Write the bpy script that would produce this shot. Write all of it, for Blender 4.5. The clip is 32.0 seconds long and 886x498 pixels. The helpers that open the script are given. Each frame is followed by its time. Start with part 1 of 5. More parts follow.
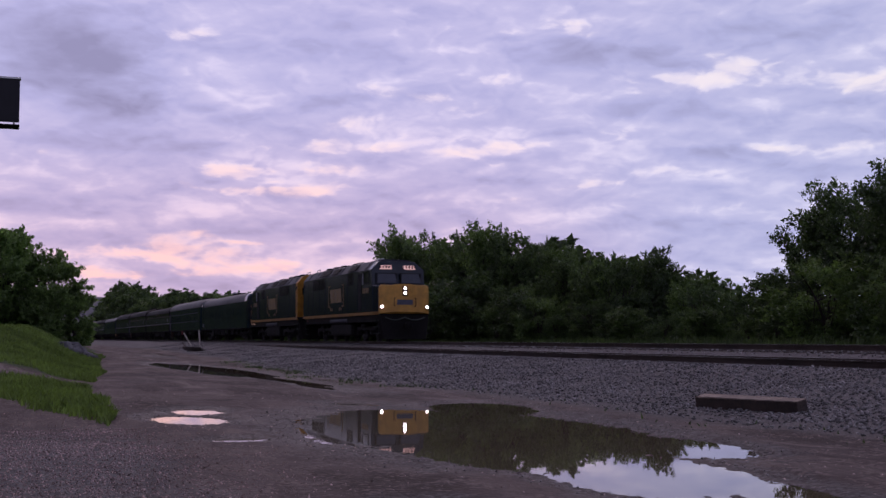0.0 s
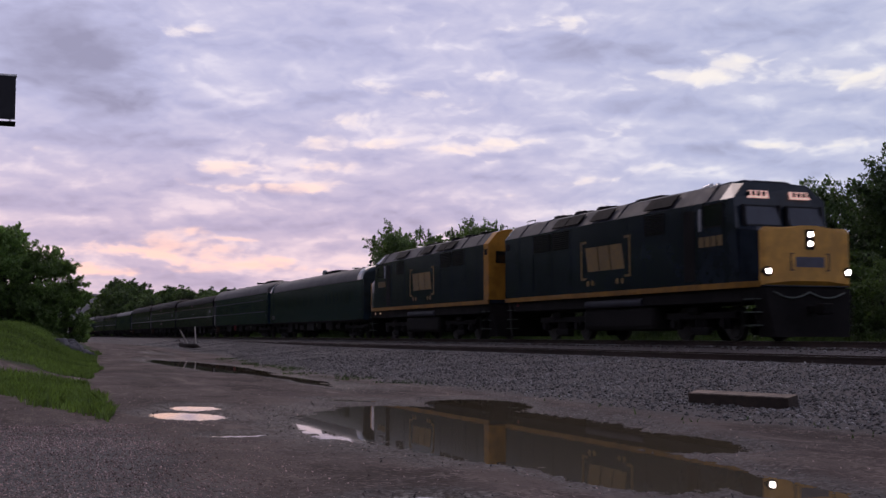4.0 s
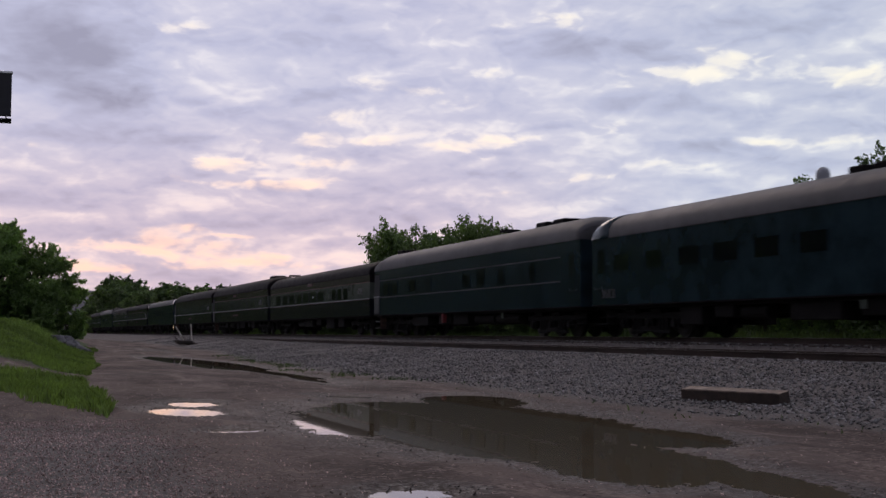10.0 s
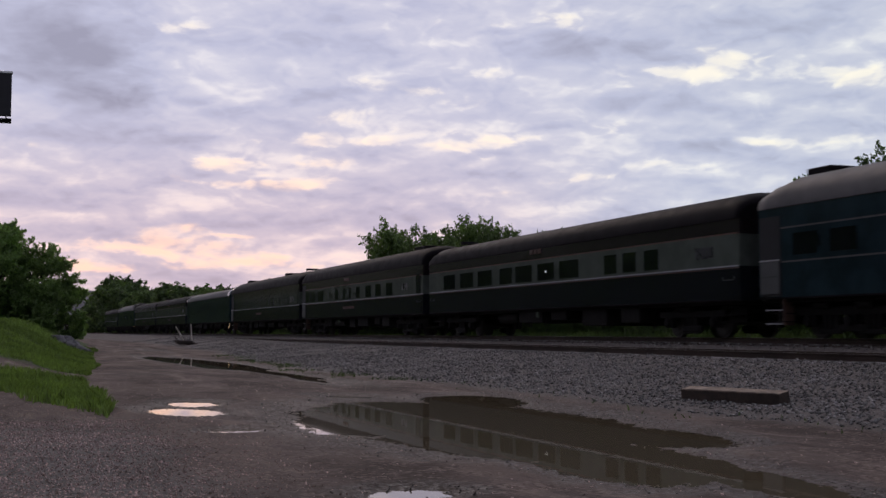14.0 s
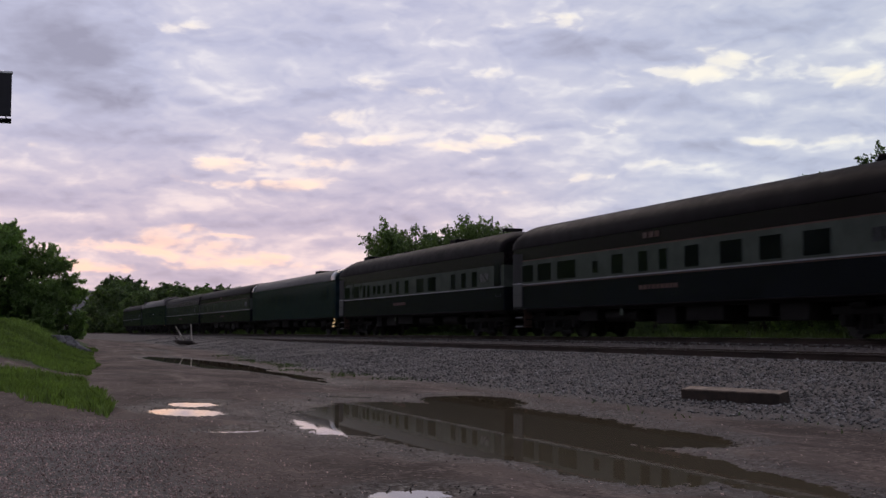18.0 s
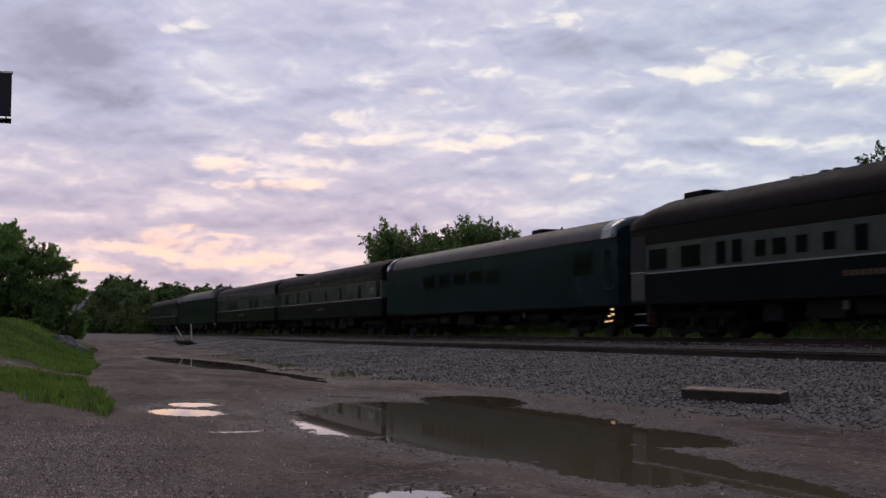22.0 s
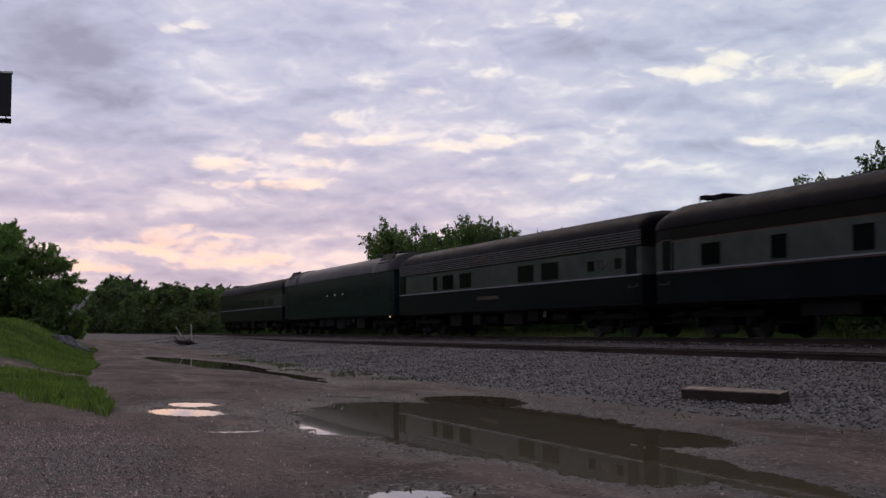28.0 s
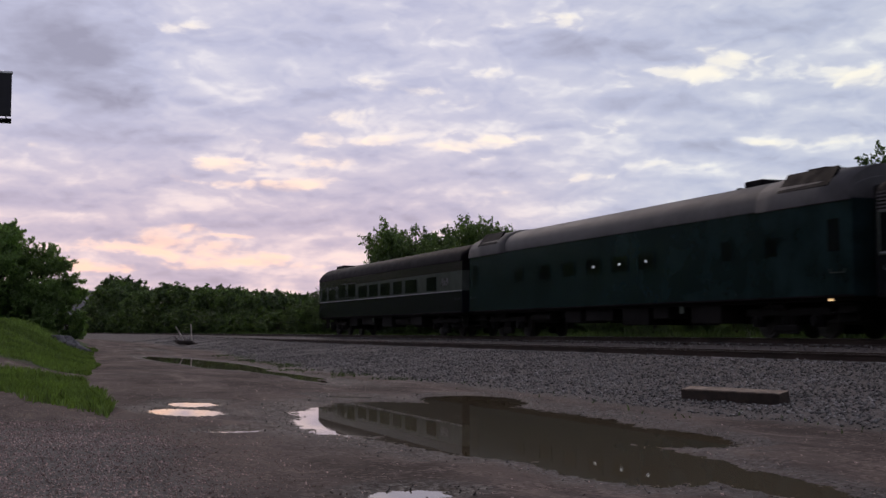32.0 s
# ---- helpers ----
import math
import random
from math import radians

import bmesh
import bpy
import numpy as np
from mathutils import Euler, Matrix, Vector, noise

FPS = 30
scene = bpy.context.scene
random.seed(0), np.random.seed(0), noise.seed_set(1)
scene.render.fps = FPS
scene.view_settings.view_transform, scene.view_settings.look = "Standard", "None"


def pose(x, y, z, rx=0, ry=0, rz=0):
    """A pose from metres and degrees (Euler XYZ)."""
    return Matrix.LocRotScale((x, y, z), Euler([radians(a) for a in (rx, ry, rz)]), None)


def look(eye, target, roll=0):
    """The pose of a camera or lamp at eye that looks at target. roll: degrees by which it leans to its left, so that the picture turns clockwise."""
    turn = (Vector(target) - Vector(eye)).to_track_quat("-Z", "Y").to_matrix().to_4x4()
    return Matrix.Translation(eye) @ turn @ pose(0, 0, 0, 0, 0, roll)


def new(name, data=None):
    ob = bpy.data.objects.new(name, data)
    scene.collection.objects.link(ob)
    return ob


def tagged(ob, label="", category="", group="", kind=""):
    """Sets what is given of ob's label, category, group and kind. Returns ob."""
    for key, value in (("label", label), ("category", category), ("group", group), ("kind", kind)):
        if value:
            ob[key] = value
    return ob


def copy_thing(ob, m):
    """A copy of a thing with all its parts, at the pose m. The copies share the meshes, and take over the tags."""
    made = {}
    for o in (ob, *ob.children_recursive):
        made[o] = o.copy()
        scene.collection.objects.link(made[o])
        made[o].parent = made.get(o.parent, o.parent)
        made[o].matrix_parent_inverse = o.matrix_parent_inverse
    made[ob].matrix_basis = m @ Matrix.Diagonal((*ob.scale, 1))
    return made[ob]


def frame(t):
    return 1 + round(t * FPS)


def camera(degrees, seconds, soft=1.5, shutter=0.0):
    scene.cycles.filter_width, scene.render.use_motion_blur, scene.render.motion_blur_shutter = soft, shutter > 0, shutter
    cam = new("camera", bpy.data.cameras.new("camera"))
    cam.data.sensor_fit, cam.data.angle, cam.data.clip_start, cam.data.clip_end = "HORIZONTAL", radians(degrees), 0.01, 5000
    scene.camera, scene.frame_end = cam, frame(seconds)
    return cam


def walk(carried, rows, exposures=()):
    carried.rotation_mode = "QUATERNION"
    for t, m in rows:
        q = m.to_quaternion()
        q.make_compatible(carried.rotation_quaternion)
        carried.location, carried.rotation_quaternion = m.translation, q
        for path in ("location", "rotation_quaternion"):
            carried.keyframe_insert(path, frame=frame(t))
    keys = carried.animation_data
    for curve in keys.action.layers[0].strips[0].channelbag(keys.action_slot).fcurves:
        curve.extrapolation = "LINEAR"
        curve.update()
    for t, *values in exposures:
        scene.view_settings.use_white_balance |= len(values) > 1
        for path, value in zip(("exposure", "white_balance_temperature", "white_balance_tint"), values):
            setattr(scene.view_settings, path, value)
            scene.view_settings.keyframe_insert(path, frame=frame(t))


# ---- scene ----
# The clip: a low camera beside a muddy yard, an excursion train passing at dusk.
# x runs along the track in the direction of travel, y across it away from the camera, z up from the water level.

EYE = Vector((0.0, 0.0, 1.12))
HEADING = Vector((-0.93854, 0.34516, 0.0))
SIDE = Vector((0.34516, 0.93854, 0.0))


def aim(turn, lift, forward):
    """A camera pose turned to the right and lifted by degrees, moved forward in metres."""
    eye = EYE + HEADING * forward
    a, b = radians(turn), radians(lift)
    way = (HEADING * math.cos(a) + SIDE * math.sin(a)) * math.cos(b) + Vector((0, 0, math.sin(b)))
    return look(eye, eye + way)


cam = camera(40.0, 32.0, soft=1.5, shutter=0.5)
walk(cam, [
    (0.0, aim(-0.42, 4.205, 0.37)),
    (2.0, aim(-0.315, 4.13, 0.278)),
    (4.0, aim(-0.21, 4.055, 0.185)),
    (6.0, aim(-0.105, 3.98, 0.093)),
    (8.0, aim(0.0, 3.904, 0.0)),
    (32.0, aim(0.0, 3.904, 0.0)),
], exposures=[(0.0, -0.14, 5950, 33), (3.0, -0.06, 6200, 23), (7.0, 0.03, 6400, 15), (12.0, 0.05, 6600, 11), (32.0, 0.05, 6600, 11)])

# ---------------------------------------------------------------- node helpers


class Nodes:
    """Small wrapper that chains shader nodes."""

    def __init__(self, tree):
        self.tree = tree

    def add(self, kind, **values):
        node = self.tree.nodes.new(kind)
        for key, value in values.items():
            if key == "operation":
                node.operation = value
            elif key == "data_type":
                node.data_type = value
            elif key == "noise_dimensions":
                node.noise_dimensions = value
        return node

    def put(self, socket, value):
        if isinstance(value, bpy.types.NodeSocket):
            self.tree.links.new(value, socket)
        elif value is not None:
            socket.default_value = value

    def math(self, op, a, b=None, c=None, clamp=False):
        node = self.add("ShaderNodeMath", operation=op)
        node.use_clamp = clamp
        for i, v in enumerate((a, b, c)):
            if v is not None:
                self.put(node.inputs[i], v)
        return node.outputs[0]

    def vec(self, op, a, b=None):
        node = self.add("ShaderNodeVectorMath", operation=op)
        self.put(node.inputs[0], a)
        if b is not None:
            self.put(node.inputs[1], b)
        return node.outputs["Value"] if op in ("DOT_PRODUCT", "LENGTH", "DISTANCE") else node.outputs["Vector"]

    def noise(self, vector, scale, detail=4.0, rough=0.55, warp=0.0):
        node = self.add("ShaderNodeTexNoise")
        self.put(node.inputs["Vector"], vector)
        node.inputs["Scale"].default_value = scale
        node.inputs["Detail"].default_value = detail
        node.inputs["Roughness"].default_value = rough
        node.inputs["Distortion"].default_value = warp
        return node.outputs["Fac"]

    def noise_colour(self, vector, scale):
        node = self.add("ShaderNodeTexNoise")
        self.put(node.inputs["Vector"], vector)
        node.inputs["Scale"].default_value = scale
        node.inputs["Detail"].default_value = 4.0
        return node.outputs["Color"]

    def ramp(self, fac, stops):
        node = self.add("ShaderNodeValToRGB")
        self.put(node.inputs[0], fac)
        els = node.color_ramp.elements
        while len(els) < len(stops):
            els.new(0.5)
        for el, (at, colour) in zip(els, stops):
            el.position, el.color = at, (*colour, 1)
        return node.outputs[0]

    def mix(self, fac, a, b, blend="MIX"):
        node = self.add("ShaderNodeMix", data_type="RGBA")
        node.blend_type = blend
        self.put(node.inputs[0], fac)
        for socket, v in ((node.inputs[6], a), (node.inputs[7], b)):
            self.put(socket, (*v, 1) if isinstance(v, tuple) and len(v) == 3 else v)
        return node.outputs[2]

    def span(self, v, a, b, c=0.0, d=1.0):
        node = self.add("ShaderNodeMapRange")
        node.interpolation_type = "SMOOTHSTEP"
        for i, x in enumerate((v, a, b, c, d)):
            self.put(node.inputs[i], x)
        return node.outputs[0]


# ---------------------------------------------------------------- sky and sun

world = bpy.data.worlds.new("dusk_sky")
scene.world = world
world.use_nodes = True
world.node_tree.nodes.clear()
N = Nodes(world.node_tree)
way = N.add("ShaderNodeTexCoord").outputs["Generated"]
across = N.vec("DOT_PRODUCT", way, tuple(SIDE))
ahead = N.vec("DOT_PRODUCT", way, tuple(HEADING))
split = N.add("ShaderNodeSeparateXYZ")
N.put(split.inputs[0], way)
height = split.outputs[2]
front = N.span(ahead, 0.2, 0.7)

# cloud layer seen flat from below, so that it tightens toward the horizon
lift = N.math("ADD", N.math("MAXIMUM", height, 0.0), 0.16)
join = N.add("ShaderNodeCombineXYZ")
N.put(join.inputs[0], N.math("DIVIDE", across, lift))
N.put(join.inputs[1], N.math("DIVIDE", ahead, lift))
deck = join.outputs[0]


def deck_at(rise):
    """The cloud deck's own plan coordinates for a direction raised a little."""
    up = N.math("ADD", lift, rise)
    both = N.add("ShaderNodeCombineXYZ")
    N.put(both.inputs[0], N.math("DIVIDE", across, up))
    N.put(both.inputs[1], N.math("DIVIDE", ahead, up))
    return both.outputs[0]


big = N.noise(deck, 0.9, 3.0, 0.5)
mid = N.noise(deck, 3.0, 6.0, 0.50)
above = N.noise(deck_at(0.013), 3.0, 6.0, 0.50)
edge = N.math("SUBTRACT", mid, above)


def heaps(where):
    """Rounded cloud heads: high in the middle of each cell."""
    bent = N.vec("ADD", where, N.vec("MULTIPLY", N.noise_colour(where, 2.2), (0.55, 0.55, 0)))
    cell = N.add("ShaderNodeTexVoronoi")
    cell.feature = "SMOOTH_F1"
    N.put(cell.inputs["Vector"], bent)
    cell.inputs["Scale"].default_value = 4.6
    cell.inputs["Detail"].default_value = 1.5
    cell.inputs["Smoothness"].default_value = 0.6
    return cell.outputs["Distance"]


puff = N.math("SUBTRACT", heaps(deck_at(0.010)), heaps(deck))

# the places where the low sun breaks through, and the thicker grey parts: across, height, half width, half height, strength
BREAKS = [(-0.112, 0.157, 0.027, 0.0090, 0.95), (-0.085, 0.174, 0.023, 0.0054, 0.65), (-0.166, 0.136, 0.027, 0.0077, 1), (-0.215, 0.120, 0.018, 0.0040, 1),
          (-0.144, 0.118, 0.045, 0.0050, 1), (-0.087, 0.139, 0.021, 0.0068, 0.75), (-0.055, 0.158, 0.023, 0.0063, 0.8), (-0.039, 0.196, 0.029, 0.0058, 0.85),
          (-0.012, 0.191, 0.009, 0.0045, 0.85), (0.030, 0.158, 0.041, 0.0064, 0.75), (0.044, 0.185, 0.050, 0.0054, 0.6), (0.053, 0.214, 0.050, 0.0088, 0.6),
          (-0.203, 0.234, 0.022, 0.0060, 0.65), (0.094, 0.248, 0.028, 0.0086, 0.65), (0.016, 0.247, 0.027, 0.0061, 0.5), (-0.325, 0.143, 0.013, 0.0047, 0.75),
          (-0.057, 0.234, 0.027, 0.0052, 0.45), (-0.112, 0.122, 0.027, 0.0037, 0.7)]
RIGHT_BREAKS = [(0.140, 0.166, 0.033, 0.0054, 0.66), (0.196, 0.204, 0.047, 0.0113, 0.66), (0.226, 0.214, 0.021, 0.0086, 0.6), (0.289, 0.203, 0.043, 0.0102, 0.6),
                (0.324, 0.194, 0.023, 0.0076, 0.7), (0.274, 0.150, 0.044, 0.0061, 0.65), (0.318, 0.154, 0.027, 0.0043, 0.5), (0.127, 0.128, 0.027, 0.0041, 0.65),
                (0.104, 0.122, 0.027, 0.0037, 0.4), (0.211, 0.134, 0.038, 0.0045, 0.5), (0.054, 0.146, 0.028, 0.0041, 0.5), (0.163, 0.111, 0.040, 0.0027, 0.4),
                (0.077, 0.112, 0.032, 0.0028, 0.4), (0.293, 0.179, 0.043, 0.0052, 0.45), (0.207, 0.105, 0.051, 0.0032, 0.35)]
SUNSET_BREAKS = [(-0.236, 0.082, 0.041, 0.0049, 0.9), (-0.247, 0.072, 0.034, 0.0058, 0.9), (-0.215, 0.067, 0.046, 0.0072, 0.8), (-0.167, 0.077, 0.019, 0.0027, 0.85),
                 (-0.126, 0.060, 0.027, 0.0064, 0.75), (-0.189, 0.054, 0.049, 0.0046, 0.6), (-0.282, 0.053, 0.025, 0.0067, 0.65), (-0.299, 0.065, 0.017, 0.0049, 0.5),
                 (-0.260, 0.053, 0.043, 0.0054, 0.6), (-0.330, 0.080, 0.016, 0.0039, 0.5), (-0.085, 0.054, 0.028, 0.0037, 0.35)]
SHADES = [(-0.310, 0.237, 0.061, 0.0308, 0.75), (-0.280, 0.202, 0.046, 0.0360, 0.75), (-0.260, 0.177, 0.029, 0.0130, 0.45), (-0.102, 0.240, 0.050, 0.0259, 0.4),
          (0.116, 0.228, 0.062, 0.0109, 0.7), (0.229, 0.241, 0.081, 0.0118, 0.5), (0.166, 0.186, 0.044, 0.0071, 0.5), (0.214, 0.177, 0.038, 0.0053, 0.5),
          (-0.094, 0.189, 0.030, 0.0089, 0.5), (-0.240, 0.151, 0.056, 0.0154, 0.45), (-0.302, 0.105, 0.049, 0.0110, 0.35), (-0.131, 0.092, 0.078, 0.0082, 0.4),
          (0.007, 0.123, 0.069, 0.0073, 0.35), (0.167, 0.086, 0.107, 0.0137, 0.3), (0.211, 0.146, 0.043, 0.0049, 0.4), (-0.053, 0.112, 0.042, 0.0055, 0.4),
          (-0.166, 0.174, 0.049, 0.0111, 0.35), (-0.245, 0.113, 0.030, 0.0040, 0.3), (0.307, 0.127, 0.043, 0.0061, 0.3)]
flat = N.add("ShaderNodeCombineXYZ")
N.put(flat.inputs[0], across)
N.put(flat.inputs[1], N.math("MULTIPLY", height, 2.1))
N.put(flat.inputs[2], N.math("MULTIPLY", ahead, 0.3))
tufts = N.noise(flat.outputs[0], 15.0, 8.0, 0.58)
wisps = N.noise(N.vec("MULTIPLY", flat.outputs[0], (1.0, 1.6, 1.0)), 30.0, 6.0, 0.60)


def billow(rise, scale):
    """Heaped cloud heads in the plane of view, high in the middle of each head."""
    spot = N.vec("ADD", N.vec("ADD", flat.outputs[0], (0, rise, 0)), N.vec("MULTIPLY", N.vec("SUBTRACT", N.noise_colour(flat.outputs[0], 18.0), (0.5, 0.5, 0.5)), (0.085, 0.06, 0)))
    cell = N.add("ShaderNodeTexVoronoi")
    cell.feature = "SMOOTH_F1"
    N.put(cell.inputs["Vector"], spot)
    cell.inputs["Scale"].default_value = scale
    cell.inputs["Detail"].default_value = 3.0
    cell.inputs["Roughness"].default_value = 0.55
    cell.inputs["Smoothness"].default_value = 0.35
    return N.math("SUBTRACT", 0.5, cell.outputs["Distance"])


heads = billow(0.0, 13.0)
relief = N.math("SUBTRACT", heads, billow(0.014, 13.0))
pair = N.add("ShaderNodeCombineXYZ")
N.put(pair.inputs[0], N.math("ADD", across, N.math("MULTIPLY", N.math("SUBTRACT", tufts, 0.5), 0.10)))
N.put(pair.inputs[1], N.math("ADD", height, N.math("MULTIPLY", N.math("SUBTRACT", mid, 0.5), 0.030)))


def spots(rows):
    total = None
    for a, h, wa, wh, s in rows:
        off = N.vec("MULTIPLY", N.vec("SUBTRACT", pair.outputs[0], (a, h, 0)), (1 / wa, 1 / wh, 0))
        one = N.math("MULTIPLY", N.span(N.vec("LENGTH", off), 1.9, 0.1), s)
        total = one if total is None else N.math("ADD", total, one)
    return N.math("MULTIPLY", total, front)


crisp = N.math("ADD", N.math("MULTIPLY", N.math("SUBTRACT", tufts, 0.5), 1.2), N.math("MULTIPLY", N.math("SUBTRACT", wisps, 0.5), 0.5))
crisp = N.math("ADD", N.math("ADD", crisp, N.math("MULTIPLY", heads, 0.7)), N.math("MULTIPLY", relief, 1.0))
glow = N.math("ADD", N.math("ADD", spots(BREAKS), spots(RIGHT_BREAKS)), spots(SUNSET_BREAKS))
lit = N.math("MULTIPLY", N.span(N.math("ADD", glow, N.math("MULTIPLY", crisp, N.span(glow, 0.0, 0.25))), -0.05, 1.05), N.span(glow, 0.0, 0.7, 0.55, 1.0))
dim = spots(SHADES)
dim = N.math("MULTIPLY", dim, N.math("ADD", 1.0, N.math("MULTIPLY", crisp, 0.3)))
lumps = N.math("ADD", N.math("MULTIPLY", N.math("SUBTRACT", mid, 0.5), 0.20), N.math("MULTIPLY", edge, 0.45))
lumps = N.math("ADD", lumps, N.math("MULTIPLY", puff, 0.13))
lumps = N.math("ADD", lumps, N.math("MULTIPLY", relief, 0.42))
lumps = N.math("ADD", lumps, N.math("ADD", N.math("MULTIPLY", N.math("SUBTRACT", wisps, 0.5), 0.20), N.math("MULTIPLY", N.math("SUBTRACT", tufts, 0.5), 0.26)))
value = N.math("ADD", N.math("ADD", lumps, N.math("MULTIPLY", N.math("SUBTRACT", big, 0.5), 0.2)), 0.50)
value = N.math("SUBTRACT", N.math("ADD", value, N.math("MULTIPLY", lit, 0.32)), N.math("MULTIPLY", dim, 0.44))
sunset = N.math("MULTIPLY", N.span(N.vec("DOT_PRODUCT", way, (-0.992, 0.12, 0.03)), 0.90, 0.995), N.span(height, 0.22, 0.03))
value = N.math("ADD", value, N.math("MULTIPLY", N.math("MULTIPLY", sunset, 0.13), N.span(tufts, 0.42, 0.58)))
cloud = N.ramp(value, [(0.0, (0.33, 0.33, 0.45)), (0.34, (0.505, 0.52, 0.69)), (0.54, (0.62, 0.62, 0.755)), (0.72, (0.83, 0.805, 0.86)), (0.96, (1.0, 0.945, 0.90))])
# warm near the sunset, cooler to the other side
cloud = N.mix(N.math("MULTIPLY", sunset, 0.85), cloud, (1.10, 0.845, 0.80), "MULTIPLY")
cloud = N.mix(N.math("MULTIPLY", lit, 0.7, clamp=True), cloud, (1.03, 0.975, 0.90), "MULTIPLY")
cloud = N.mix(N.math("MULTIPLY", sunset, lit, clamp=True), cloud, (1.09, 0.94, 0.85), "MULTIPLY")
cool = N.span(across, -0.05, 0.32)
cloud = N.mix(N.math("MULTIPLY", cool, 0.7), cloud, (0.945, 1.035, 0.985), "MULTIPLY")
# away from the sunset the overcast is darker
cloud = N.mix(N.span(ahead, 0.80, -0.2), cloud, (0.66, 0.66, 0.72), "MULTIPLY")
cloud = N.mix(N.span(height, 0.32, 0.85), cloud, (0.46, 0.46, 0.48), "MULTIPLY")
sky = N.add("ShaderNodeTexSky")
sky.sky_type, sky.sun_disc = "NISHITA", False
sky.sun_elevation, sky.sun_rotation = radians(35), radians(-84)
clear = N.mix(1.0, sky.outputs[0], (0.05, 0.05, 0.05), "MULTIPLY")
final = N.mix(0.95, clear, cloud)
back = N.add("ShaderNodeBackground")
N.put(back.inputs[0], final)
back.inputs[1].default_value = 1.0
N.put(N.add("ShaderNodeOutputWorld").inputs[0], back.outputs[0])

sun = new("sun", bpy.data.lights.new("sun", "SUN"))
sun.data.energy, sun.data.angle, sun.data.color = 0.5, radians(24), (1.0, 0.82, 0.72)
sun.matrix_world = look((-60, 7, 42), (0, 0, 0))

# ---------------------------------------------------------------- materials


def material(name, base, rough=0.8, metal=0.0, vary=0.25, grain=6.0, coarse=0.7, bump=0.15, bump_scale=40.0, tint=None, per_object=0.0, island=0.0, coat=0.0, spec=0.5, uneven=0.08):
    mat = bpy.data.materials.new(name)
    mat.use_nodes = True
    n = Nodes(mat.node_tree)
    bsdf = mat.node_tree.nodes["Principled BSDF"]
    place = n.add("ShaderNodeTexCoord").outputs["Object"]
    a = n.noise(place, grain, 5.0, 0.6)
    b = n.noise(place, coarse, 3.0, 0.5, 0.4)
    shade = n.math("ADD", n.math("MULTIPLY", a, 0.5), n.math("MULTIPLY", b, 0.5))
    low = tuple(c * (1 - vary) for c in base)
    high = tuple(min(1.0, c * (1 + vary)) for c in (tint or base))
    colour = n.mix(n.span(shade, 0.35, 0.65), low, high)
    if per_object:
        info = n.add("ShaderNodeObjectInfo")
        colour = n.mix(1.0, colour, n.ramp(info.outputs["Random"], [(0, (1 - per_object,) * 3), (1, (1 + per_object,) * 3)]), "MULTIPLY")
    if island:
        geo = n.add("ShaderNodeNewGeometry")
        colour = n.mix(1.0, colour, n.ramp(geo.outputs["Random Per Island"], [(0, (1 - island,) * 3), (1, (1 + island,) * 3)]), "MULTIPLY")
    n.put(bsdf.inputs["Base Color"], colour)
    n.put(bsdf.inputs["Roughness"], n.span(a, 0.3, 0.7, max(0.02, rough - uneven), min(1, rough + uneven)))
    bsdf.inputs["Metallic"].default_value = metal
    bsdf.inputs["Coat Weight"].default_value = coat
    bsdf.inputs["Specular IOR Level"].default_value = spec
    if bump:
        node = n.add("ShaderNodeBump")
        node.inputs["Strength"].default_value = bump
        node.inputs["Distance"].default_value = 0.02
        n.put(node.inputs["Height"], n.noise(place, bump_scale, 4.0, 0.6))
        n.put(bsdf.inputs["Normal"], node.outputs[0])
    return mat


def glowing(name, colour, strength):
    mat = bpy.data.materials.new(name)
    mat.use_nodes = True
    bsdf = mat.node_tree.nodes["Principled BSDF"]
    bsdf.inputs["Base Color"].default_value = (*colour, 1)
    bsdf.inputs["Emission Color"].default_value = (*colour, 1)
    bsdf.inputs["Emission Strength"].default_value = strength
    return mat


NAVY = material("navy_paint", (0.017, 0.023, 0.032), 0.14, vary=0.35, grain=2.0, bump=0.0, bump_scale=5, spec=0.4, uneven=0.015)
YELLOW = material("yellow_paint", (0.60, 0.31, 0.05), 0.45, vary=0.2, grain=3.0, bump=0.04, bump_scale=8)
ORANGE_END = material("dull_orange_yellow_paint", (0.36, 0.165, 0.018), 0.55, vary=0.3, grain=3.0, bump=0.04, bump_scale=8, spec=0.2)
SILL_GOLD = material("weathered_gold_stripe", (0.27, 0.13, 0.015), 0.55, vary=0.3, grain=3.0, bump=0.0, spec=0.2)
CAR_NAVY = material("near_black_navy_paint", (0.010, 0.0115, 0.016), 0.16, vary=0.35, grain=2.0, bump=0.0, bump_scale=5, spec=0.35, uneven=0.015)
BLUE = material("deep_blue_paint", (0.016, 0.031, 0.038), 0.14, vary=0.35, grain=1.5, bump=0.0, bump_scale=4, spec=0.4, uneven=0.015)
GREEN = material("dark_green_paint", (0.014, 0.030, 0.031), 0.14, vary=0.35, grain=1.5, bump=0.0, bump_scale=4, spec=0.4, uneven=0.015)
BAND = material("pale_grey_paint", (0.092, 0.106, 0.09), 0.16, vary=0.15, grain=2.0, bump=0.0, bump_scale=8, spec=0.35, uneven=0.02)
ROOF_DARK = material("sooty_roof_paint", (0.010, 0.008, 0.0092), 0.62, vary=0.4, grain=3.0, bump=0.12, bump_scale=12, spec=0.04)
LETTER = material("glossy_black_letterboard", (0.016, 0.012, 0.013), 0.16, vary=0.3, grain=2.0, bump=0.0, spec=0.4, uneven=0.02)
